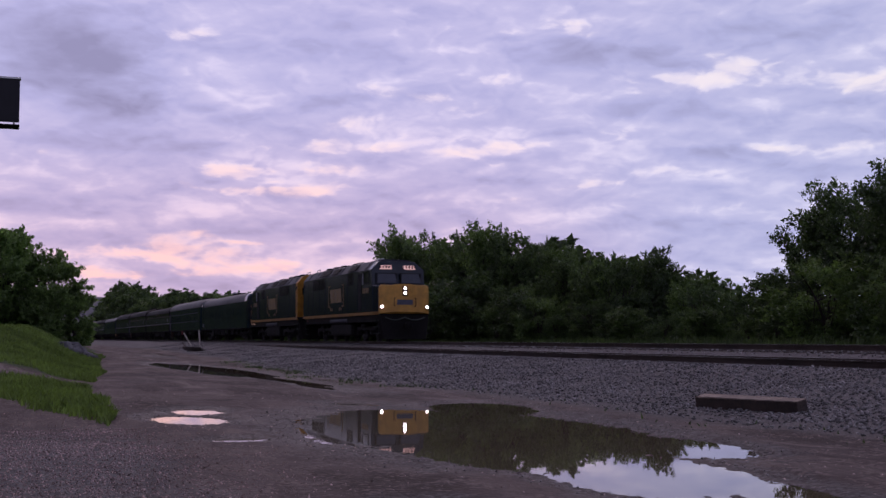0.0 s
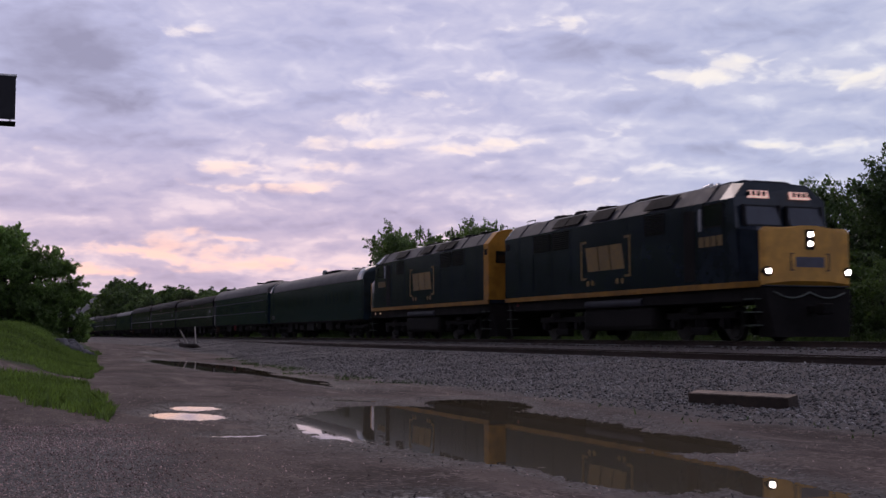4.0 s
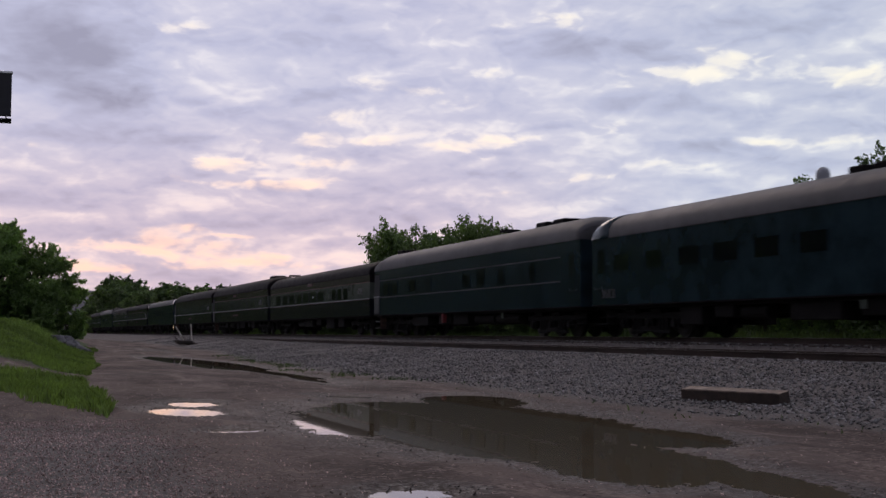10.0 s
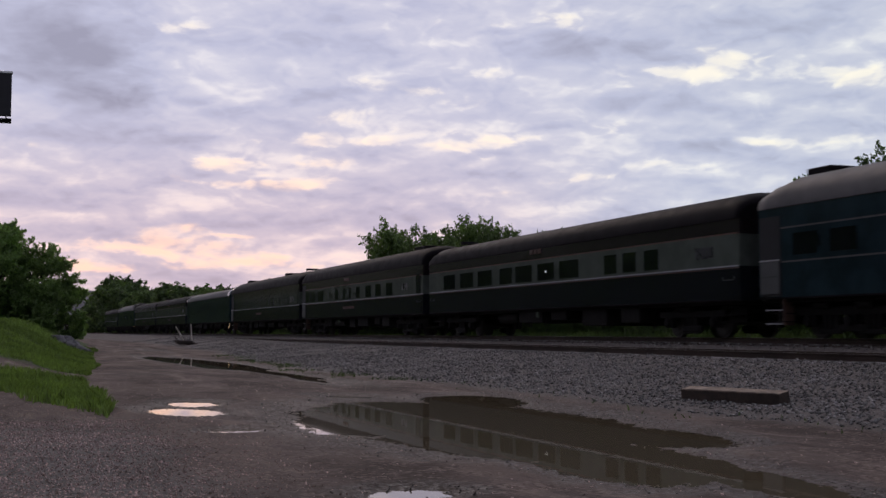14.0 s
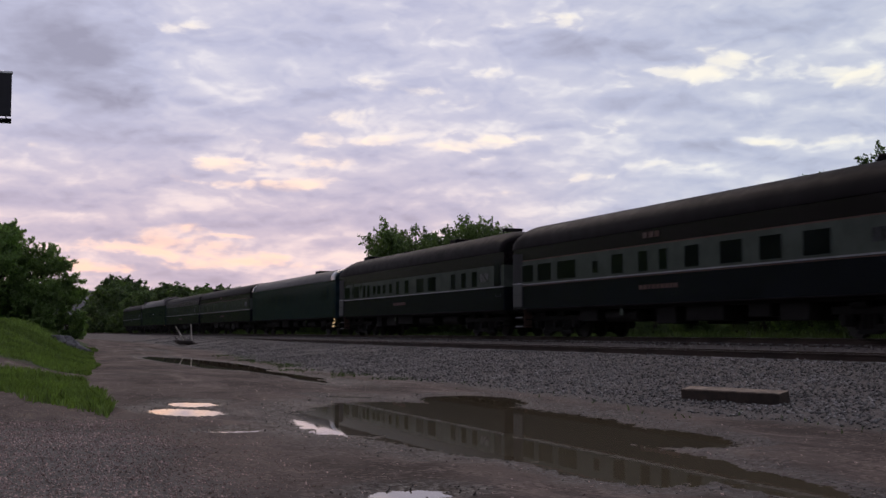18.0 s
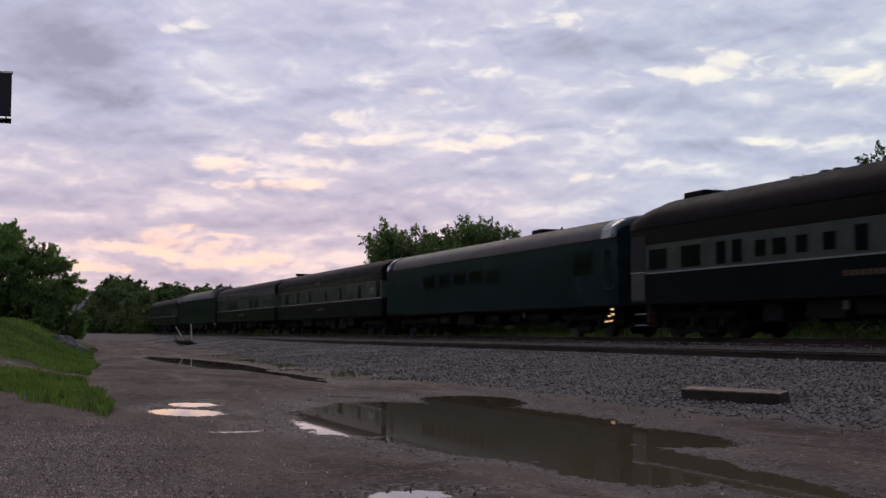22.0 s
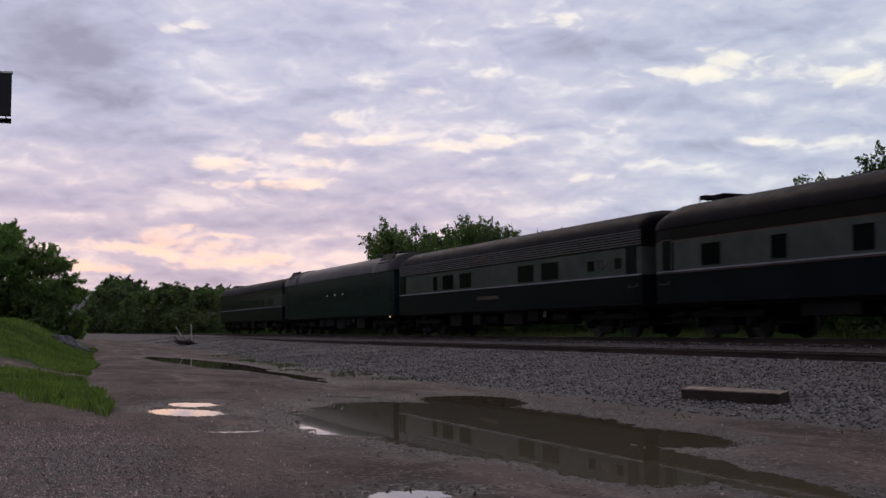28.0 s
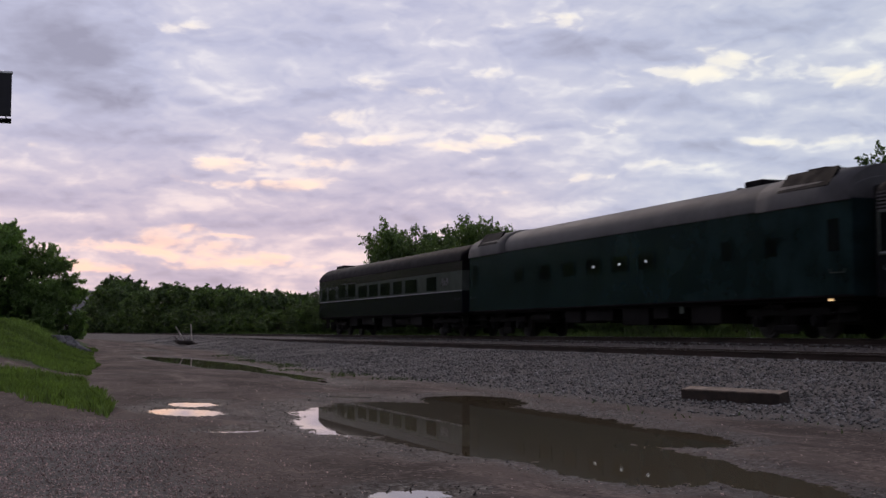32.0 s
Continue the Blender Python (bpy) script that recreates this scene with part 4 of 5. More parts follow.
def truck(thing, xc, offsets, r, direction=1):
    """A bogie: side frames with springs and journal boxes, a bolster, and the wheelsets that turn."""
    reach = max(offsets) + 0.55
    bm = fresh()
    box(bm, xc - 0.35, xc + 0.35, -1.0, 1.0, r - 0.02, r + 0.32, 0.03)
    bogie = part("bogie_frame", bm, IRON, thing)
    for s in (-1, 1):
        bm = fresh()
        y0, y1 = sorted((s * 0.98, s * 1.14))
        box(bm, xc - reach, xc + reach, y0, y1, r + 0.14, r + 0.34, 0.03)
        box(bm, xc - 0.5, xc + 0.5, y0, y1, r - 0.28, r - 0.10, 0.03)
        for o in offsets:
            box(bm, xc + o - 0.2, xc + o + 0.2, y0, s * 1.18 if s > 0 else y1, r - 0.16, r + 0.18, 0.02)
            rod(bm, (xc + o, s * 1.02, r), (xc + o, s * 1.24, r), 0.13, 12)
        for a, b in zip(offsets, offsets[1:]):
            m = xc + (a + b) / 2
            for d in (-0.22, 0.0, 0.22):
                rod(bm, (m + d, s * 1.06, r - 0.22), (m + d, s * 1.06, r + 0.16), 0.075, 10)
            box(bm, m - 0.42, m + 0.42, min(s * 1.0, s * 1.12), max(s * 1.0, s * 1.12), r - 0.34, r - 0.22, 0.02)
            rod(bm, (m - 0.5, s * 1.16, r + 0.40), (m + 0.1, s * 1.16, r + 0.40), 0.11, 10)
        part("side_frame", bm, IRON, bogie)
    for o in offsets:
        wheels = new("wheelset", WHEEL_MESHES[r])
        wheels.parent = thing
        wheels.matrix_basis = pose(xc + o, 0, r)
        AXLES.append((wheels, xc + o, r, direction))


def coupler(thing, x, s):
    bm = fresh()
    box(bm, min(x, x + s * 0.75), max(x, x + s * 0.75), -0.09, 0.09, 0.78, 0.96, 0.02)
    box(bm, min(x + s * 0.55, x + s * 0.9), max(x + s * 0.55, x + s * 0.9), -0.17, 0.17, 0.72, 1.02, 0.05)
    part("coupler", bm, IRON, thing)


def strip(thing, name, mat, x0, x1, z0, z1, out=1.556, deep=0.02, sides=(-1, 1), label=""):
    """A plate lying on the side of a vehicle."""
    made = None
    for s in sides:
        bm = fresh()
        a, b = sorted((s * (out - deep), s * out))
        box(bm, x0, x1, a, b, z0, z1)
        made = part(name, bm, mat, thing, label)
    return made


def bars(thing, name, mat, x0, x1, z0, z1, count, out, sides=(-1, 1), label=""):
    """Unreadable lettering as a row of plain bars."""
    step = (x1 - x0) / count
    for s in sides:
        a, b = sorted((s * (out - 0.008), s * out))
        for i in range(count):
            bm = fresh()
            box(bm, x0 + i * step + step * 0.12, x0 + (i + 1) * step - step * 0.12, a, b, z0, z1)
            part(name, bm, mat, thing, label)


LOCO_SIDE = 1.53


def loco_outline(wide=LOCO_SIDE, low=1.50):
    return [(-wide, low), (wide, low), (wide, 4.02), (wide - 0.42, 4.52), (0.7, 4.64), (-0.7, 4.64), (0.42 - wide, 4.52), (-wide, 4.02)]


def window_unit(thing, name, x0, x1, z0, z1, out, frame_mat, glass, sides=(-1, 1), rim=0.05, lamp=False):
    for s in sides:
        bm = fresh()
        a, b = sorted((s * (out - 0.03), s * (out + 0.018)))
        box(bm, x0 - rim, x0, a, b, z0 - rim, z1 + rim)
        box(bm, x1, x1 + rim, a, b, z0 - rim, z1 + rim)
        box(bm, x0, x1, a, b, z1, z1 + rim)
        box(bm, x0, x1, a, b, z0 - rim, z0)
        holder = part(name, bm, frame_mat, thing)
        bm = fresh()
        a, b = sorted((s * (out - 0.02), s * (out + 0.006)))
        box(bm, x0, x1, a, b, z0, z1)
        part("pane", bm, glass, holder)
        if lamp:
            bm = fresh()
            a, b = sorted((s * (out + 0.007), s * (out + 0.012)))
            m = (x0 + x1) / 2
            box(bm, m - 0.05, m + 0.05, a, b, (z0 + z1) / 2 - 0.04, (z0 + z1) / 2 + 0.04)
            part("lamp", bm, CABIN, holder, "small lit lamp behind the glass")


def locomotive(start, turned, lights, label):
    thing = empty("locomotive")
    L = 17.6
    # carbody and its roof
    bm = fresh()
    prism(bm, [(-LOCO_SIDE, 1.50), (LOCO_SIDE, 1.50), (LOCO_SIDE, 4.02), (-LOCO_SIDE, 4.02)], -L, -1.9)
    part("carbody", bm, NAVY, thing)
    bm = fresh()
    prism(bm, loco_outline(LOCO_SIDE - 0.004, 4.0)[2:] + [], -L, -1.9)
    roof = part("roof", bm, LOCO_ROOF, thing, "dark grey chamfered roof")
    # cab with raked front
    bm = fresh()
    outline = loco_outline()
    outline = [(y, min(z, 4.55)) for y, z in outline]
    loft(bm, [[(-1.9, y, z) for y, z in outline], [(-0.92 - max(0.0, z - 3.15) * 0.34, y * (1.0 if z < 4.1 else 0.96), z - (0.05 if z > 4.1 else 0)) for y, z in outline]])
    cab = part("cab", bm, NAVY, thing)
    # nose
    bm = fresh()
    loft(bm, [[(-0.95, y, z) for y, z in ((-1.52, 1.5), (1.52, 1.5), (1.52, 3.12), (1.40, 3.22), (-1.40, 3.22), (-1.52, 3.12))],
              [(-0.06, y, z) for y, z in ((-1.42, 1.5), (1.42, 1.5), (1.42, 3.00), (1.30, 3.10), (-1.30, 3.10), (-1.42, 3.00))]])
    nose = part("nose", bm, NAVY, thing)
    bm = fresh()
    loft(bm, [[(-0.16, y, z) for y, z in ((-1.435, 1.53), (1.435, 1.53), (1.435, 3.02), (1.31, 3.125), (-1.31, 3.125), (-1.435, 3.02))],
              [(-0.04, y, z) for y, z in ((-1.425, 1.53), (1.425, 1.53), (1.425, 3.01), (1.30, 3.115), (-1.30, 3.115), (-1.425, 3.01))],
              [(0.0, y, z) for y, z in ((-1.36, 1.56), (1.36, 1.56), (1.36, 2.96), (1.24, 3.06), (-1.24, 3.06), (-1.36, 2.96))],
              [(0.13, y, z) for y, z in ((-0.60, 1.64), (0.60, 1.64), (0.60, 3.08), (0.24, 3.16), (-0.24, 3.16), (-0.60, 3.08))]])
    face = part("nose_face", bm, YELLOW, nose, "yellow painted nose front")
    # plain emblem on the nose
    bm = fresh()
    box(bm, 0.10, 0.142, -0.46, 0.46, 2.02, 2.30)
    part("emblem", bm, material("worn_grey_emblem", (0.10, 0.10, 0.13), 0.6), nose, "worn grey nose emblem")
    for s in (-1, 1):
        bm = fresh()
        box(bm, 0.08, 0.136, min(s * 0.60, s * 0.64), max(s * 0.60, s * 0.64), 1.92, 2.40)
        box(bm, 0.08, 0.136, min(s * 0.52, s * 0.64), max(s * 0.52, s * 0.64), 2.37, 2.40)
        box(bm, 0.08, 0.136, min(s * 0.52, s * 0.64), max(s * 0.52, s * 0.64), 1.92, 1.95)
        part("emblem_bracket", bm, NAVY, nose)
    # headlights and ditch lights
    bm = fresh()
    box(bm, 0.08, 0.16, -0.15, 0.15, 2.50, 3.06, 0.03)
    housing = part("headlight_housing", bm, IRON, nose)
    for z in (2.66, 2.92):
        bm = fresh()
        rod(bm, (0.14, 0, z), (0.18, 0, z), 0.075, 20)
        part("headlight", bm, WHITE if lights else GLASS, housing, "glowing headlight lens" if lights else "unlit headlight lens")
    for s in (-1, 1):
        bm = fresh()
        rod(bm, (-0.10, s * 1.30, 1.90), (0.06, s * 1.30, 1.90), 0.14, 18)
        can = part("ditch_light", bm, IRON, nose)
        bm = fresh()
        rod(bm, (0.055, s * 1.30, 1.90), (0.085, s * 1.30, 1.90), 0.075, 18)
        part("lens", bm, WHITE if lights else GLASS, can)
    # windshields and number boards on the raked cab front
    for s in (-1, 1):
        for name, mat, y0, y1, z0, z1, lab in (("windshield", WINDSHIELD, 0.16, 1.28, 3.26, 3.78, ""), ("number_board", BOARD if lights else GLASS, 0.36, 1.06, 4.04, 4.26, "lit number board" if lights else "")):
            bm = fresh()
            ring = []
            for dx in (0.0, 0.03):
                ring.append([(-0.92 - max(0.0, z - 3.15) * 0.34 + dx, s * y, z) for y, z in ((y0, z0), (y1, z0), (y1 - 0.05, z1), (y0, z1))])
            loft(bm, ring)
            unit = part(name, bm, mat, cab, lab)
            if name == "number_board":
                for i in range(4):
                    bm = fresh()
                    y = s * (y0 + 0.10 + i * 0.17)
                    x = -0.92 - (4.16 - 3.15) * 0.34 + 0.045
                    box(bm, x - 0.02, x + 0.004, min(y, y + s * 0.10), max(y, y + s * 0.10), 4.09, 4.23)
                    part("figure_bar", bm, IRON, unit)
            else:
                bm = fresh()
                for ya, yb, za, zb in ((y0 - 0.06, y0, z0 - 0.06, z1 + 0.05), (y1 - 0.03, y1 + 0.04, z0 - 0.06, z1 + 0.05), (y0, y1, z0 - 0.06, z0), (y0, y1, z1, z1 + 0.05)):
                    x = -0.92 - ((za + zb) / 2 - 3.15) * 0.34
                    box(bm, x - 0.06, x + 0.035, min(s * ya, s * yb), max(s * ya, s * yb), za, zb)
                part("windshield_frame", bm, RUBBER_AND_SHADE, cab)
    window_unit(thing, "cab_window", -2.75, -1.75, 3.30, 3.92, LOCO_SIDE + 0.004, IRON, GLASS, rim=0.035)
    strip(thing, "door_post", STRIPE, -3.02, -2.90, 3.20, 3.85, LOCO_SIDE + 0.02)
    strip(thing, "cab_door", IRON, -3.85, -3.25, 1.75, 3.85, LOCO_SIDE + 0.012, label="recessed cab door")
    bars(thing, "number_bar", material("dull_number_paint", (0.17, 0.10, 0.02), 0.6), -3.05, -1.75, 2.72, 3.02, 4, LOCO_SIDE + 0.014, label="yellow number as a plain bar")
    # yellow sill stripe and side emblem
    strip(thing, "sill_stripe", SILL_GOLD, -L, -0.98, 1.48, 1.645, LOCO_SIDE + 0.022, 0.05, label="yellow stripe along the sill")
    for s in (-1, 1):
        bm = fresh()
        loft(bm, [[(x, s * (w + d), z) for d, z in ((-0.01, 1.48), (0.022, 1.48), (0.022, 1.645), (-0.01, 1.645))] for x, w in ((-0.98, 1.53), (-0.12, 1.432))])
        part("nose_stripe", bm, SILL_GOLD, nose)
        out = s * (LOCO_SIDE + 0.016)
        a, b = sorted((s * LOCO_SIDE, out))
        gold = material("dull_gold_paint", (0.21, 0.125, 0.026), 0.6)
        for x, x0, x1 in ((-10.72, -10.77, -10.37), (-7.22, -7.57, -7.17)):
            bm = fresh()
            box(bm, x - 0.05, x + 0.05, a, b, 2.08, 3.44)
            box(bm, x0, x1, a, b, 3.36, 3.44)
            box(bm, x0, x1, a, b, 2.08, 2.16)
            part("emblem_bracket", bm, gold, thing)
        for c in (-10.22, -9.86, -8.08, -7.72):
            bm = fresh()
            rod(bm, (c, a, 1.96), (c, b, 1.96), 0.10, 12)
            part("emblem_dot", bm, gold, thing)
        for x0, x1 in ((-10.30, -9.46), (-9.38, -8.62), (-8.54, -7.68)):
            bm = fresh()
            tilt = 0.10 * s
            loft(bm, [[(x0 - tilt, y, 2.36), (x1 - tilt, y, 2.36), (x1 + tilt, y, 3.20), (x0 + tilt, y, 3.20)] for y in (a, b)])
            part("emblem", bm, gold, thing, "plain dull yellow block emblem")
    # panel seams and grilles
    for x in (-4.1, -6.3, -7.4, -11.6, -13.2, -14.9, -16.2):
        strip(thing, "panel_seam", NAVY, x - 0.03, x + 0.03, 1.66, 4.0, LOCO_SIDE + 0.012, 0.03)
    for x0, x1 in ((-6.2, -5.0), (-13.1, -11.7), (-14.8, -13.3)):
        for s in (-1, 1):
            bm = fresh()
            a, b = sorted((s * LOCO_SIDE, s * (LOCO_SIDE + 0.03)))
            for k in range(9):
                box(bm, x0, x1, a, b, 3.30 + k * 0.075, 3.34 + k * 0.075)
            part("grille", bm, IRON, thing)
    # dark openings and ribs on the roof slope, fans and fittings on top
    for x0, x1 in ((-6.3, -4.6), (-12.1, -11.0), (-13.2, -12.2), (-10.1, -8.7)):
        for s in (-1, 1):
            bm = fresh()
            loft(bm, [[(x, s * y, z) for y, z in ((1.52, 4.10), (1.545, 4.12), (1.22, 4.48), (1.195, 4.46))] for x in (x0, x1)])
            part("intake", bm, IRON, roof)
    for x in (-2.6, -8.1, -12.15, -14.3, -16.2):
        bm = fresh()
        prism(bm, [(-1.555, 4.03), (-1.54, 4.0), (-1.12, 4.51), (-0.7, 4.635), (0.7, 4.635), (1.12, 4.51), (1.54, 4.0), (1.555, 4.03), (1.13, 4.545), (0.7, 4.665), (-0.7, 4.665), (-1.13, 4.545)], x - 0.04, x + 0.04)
        part("roof_rib", bm, LOCO_ROOF, roof)
    for x in (-11.0, -12.8, -14.6):
        bm = fresh()
        rod(bm, (x, 0, 4.62), (x, 0, 4.76), 0.72, 28, 0.66)
        fan = part("cooling_fan", bm, IRON, roof)
        bm = fresh()
        for k in range(6):
            a = k * math.pi / 6
            rod(bm, (x - 0.6 * math.cos(a), -0.6 * math.sin(a), 4.77), (x + 0.6 * math.cos(a), 0.6 * math.sin(a), 4.77), 0.02, 5)
        part("fan_guard", bm, IRON, fan)
    bm = fresh()
    box(bm, -8.6, -6.9, -0.55, 0.55, 4.62, 4.76, 0.05)
    part("exhaust_stack", bm, IRON, roof)
    bm = fresh()
    for y, l in ((-0.18, 0.5), (0.0, 0.62), (0.18, 0.42)):
        rod(bm, (-4.9, y, 4.76), (-4.9 + l, y, 4.78), 0.03, 10, 0.08)
    box(bm, -5.0, -4.85, -0.25, 0.25, 4.62, 4.76, 0.02)
    part("horn", bm, BRIGHT, roof)
    bm = fresh()
    for y in (-0.6, 0.6):
        rod(bm, (-L + 0.9, y, 4.62), (-L + 0.9, y, 4.80), 0.02, 6)
        rod(bm, (-L + 0.15, y, 4.62), (-L + 0.15, y, 4.80), 0.02, 6)
        rod(bm, (-L + 0.15, y, 4.80), (-L + 0.9, y, 4.80), 0.02, 6)
    part("roof_rail", bm, BAND, roof)
    # the flat yellow rear end
    bm = fresh()
    prism(bm, loco_outline(LOCO_SIDE + 0.006, 1.66), -L - 0.03, -L + (0.52 if turned else 0.05))
    rear = part("rear_end", bm, ORANGE_END if turned else NAVY, thing, "yellow painted flat rear end" if turned else "")
    for s in (-1, 1):
        bm = fresh()
        box(bm, -L - 0.05, -L - 0.02, min(s * 0.75, s * 1.2), max(s * 0.75, s * 1.2), 3.2, 3.7)
        part("rear_window", bm, GLASS, rear)
        bm = fresh()
        a, b = sorted((s * LOCO_SIDE, s * (LOCO_SIDE + 0.02)))
        box(bm, -L + 0.12, -L + 0.42, a, b, 3.55, 3.80)
        part("rear_hatch", bm, IRON, rear)
    bm = fresh()
    box(bm, -L - 0.05, -L - 0.02, -0.38, 0.38, 1.75, 3.65)
    part("rear_door", bm, ORANGE_END, rear)
    bm = fresh()
    rod(bm, (-L - 0.02, -0.3, 3.95), (-L - 0.10, -0.3, 3.95), 0.11, 16)
    part("rear_lamp", bm, IRON, rear)
    bm = fresh()
    rod(bm, (-L - 0.02, 0.3, 3.95), (-L - 0.10, 0.3, 3.95), 0.11, 16)
    part("rear_lamp", bm, IRON, rear)
    # frame, tank and equipment below
    bm = fresh()
    box(bm, -L + 0.1, -0.2, -1.42, 1.42, 1.10, 1.50, 0.02)
    part("underframe", bm, IRON, thing)
    bm = fresh()
    box(bm, -11.0, -6.0, -1.35, 1.35, 0.32, 1.12, 0.16)
    part("fuel_tank", bm, IRON, thing, "grimy black fuel tank")
    for s in (-1, 1):
        bm = fresh()
        rod(bm, (-10.6, s * 1.36, 1.22), (-6.6, s * 1.36, 1.22), 0.14, 14)
        part("air_reservoir", bm, LOCO_ROOF, thing)
    for xc in (-3.7, -13.2):
        truck(thing, xc, (-1.37, 1.37), 0.508, -1 if turned else 1)
    # pilots, steps and hoses
    for x, s in ((0.0, 1), (-L, -1)):
        bm = fresh()
        x1 = x - s * 0.35
        loft(bm, [[(x1, -1.45, 1.45), (x1, 1.45, 1.45), (x1, 1.35, 0.12), (x1, -1.35, 0.12)], [(x + s * 0.02, -1.40, 1.45), (x + s * 0.02, 1.40, 1.45), (x + s * 0.22, 1.2, 0.12), (x + s * 0.22, -1.2, 0.12)]])
        part("pilot", bm, IRON, thing, "black pilot plate")
        coupler(thing, x, s)
        for side in (-1, 1):
            bm = fresh()
            for k in range(3):
                xa, xb = sorted((x - s * 0.15, x - s * 0.75))
                ya, yb = sorted((side * 1.30, side * 1.56))
                box(bm, xa, xb, ya, yb, 0.42 + 0.36 * k, 0.455 + 0.36 * k)
            part("step", bm, BAND, thing, "pale edged step treads")
            bm = fresh()
            xa = x - s * 0.78
            rod(bm, (xa, side * 1.57, 0.42), (xa, side * 1.57, 1.3), 0.018, 6)
            part("grab_iron", bm, IRON, thing)
            bm = fresh()
            rod(bm, (xa + s * 0.62, side * 1.57, 0.42), (xa + s * 0.62, side * 1.57, 1.3), 0.018, 6)
            part("grab_iron", bm, IRON, thing)
    bm = fresh()
    last = None
    for k in range(25):
        y = -1.15 + k * 2.3 / 24
        now = Vector((0.10, y, 1.34 - 0.16 * abs(math.sin((y + 1.15) / 2.3 * 2 * math.pi))))
        if last:
            rod(bm, last, now, 0.028, 6)
        last = now
    part("air_hose", bm, BAND, thing, "pale hanging hose loops")
    # small ladders and lamps along the sill
    for x in (-1.2, -2.1) if turned else (-16.4,):
        bm = fresh()
        for s in (-1, 1):
            rod(bm, (x, s * 1.50, 1.34), (x, s * 1.54, 1.34), 0.045, 8)
        part("marker_lamp", bm, SPARK if turned else RED, thing)
    VEHICLES.append((thing, start, turned))
    return tagged(thing, label, "locomotive", "locomotives of the train")


def roof_ring(x, wide, eave, rise, n=14):
    ring = [(x, -wide, eave - 0.02)]
    for i in range(n + 1):
        a = math.pi * i / n
        ring.append((x, -wide * math.cos(a), eave + rise * math.sin(a) ** 0.72))
    ring.append((x, wide, eave - 0.02))
    return ring


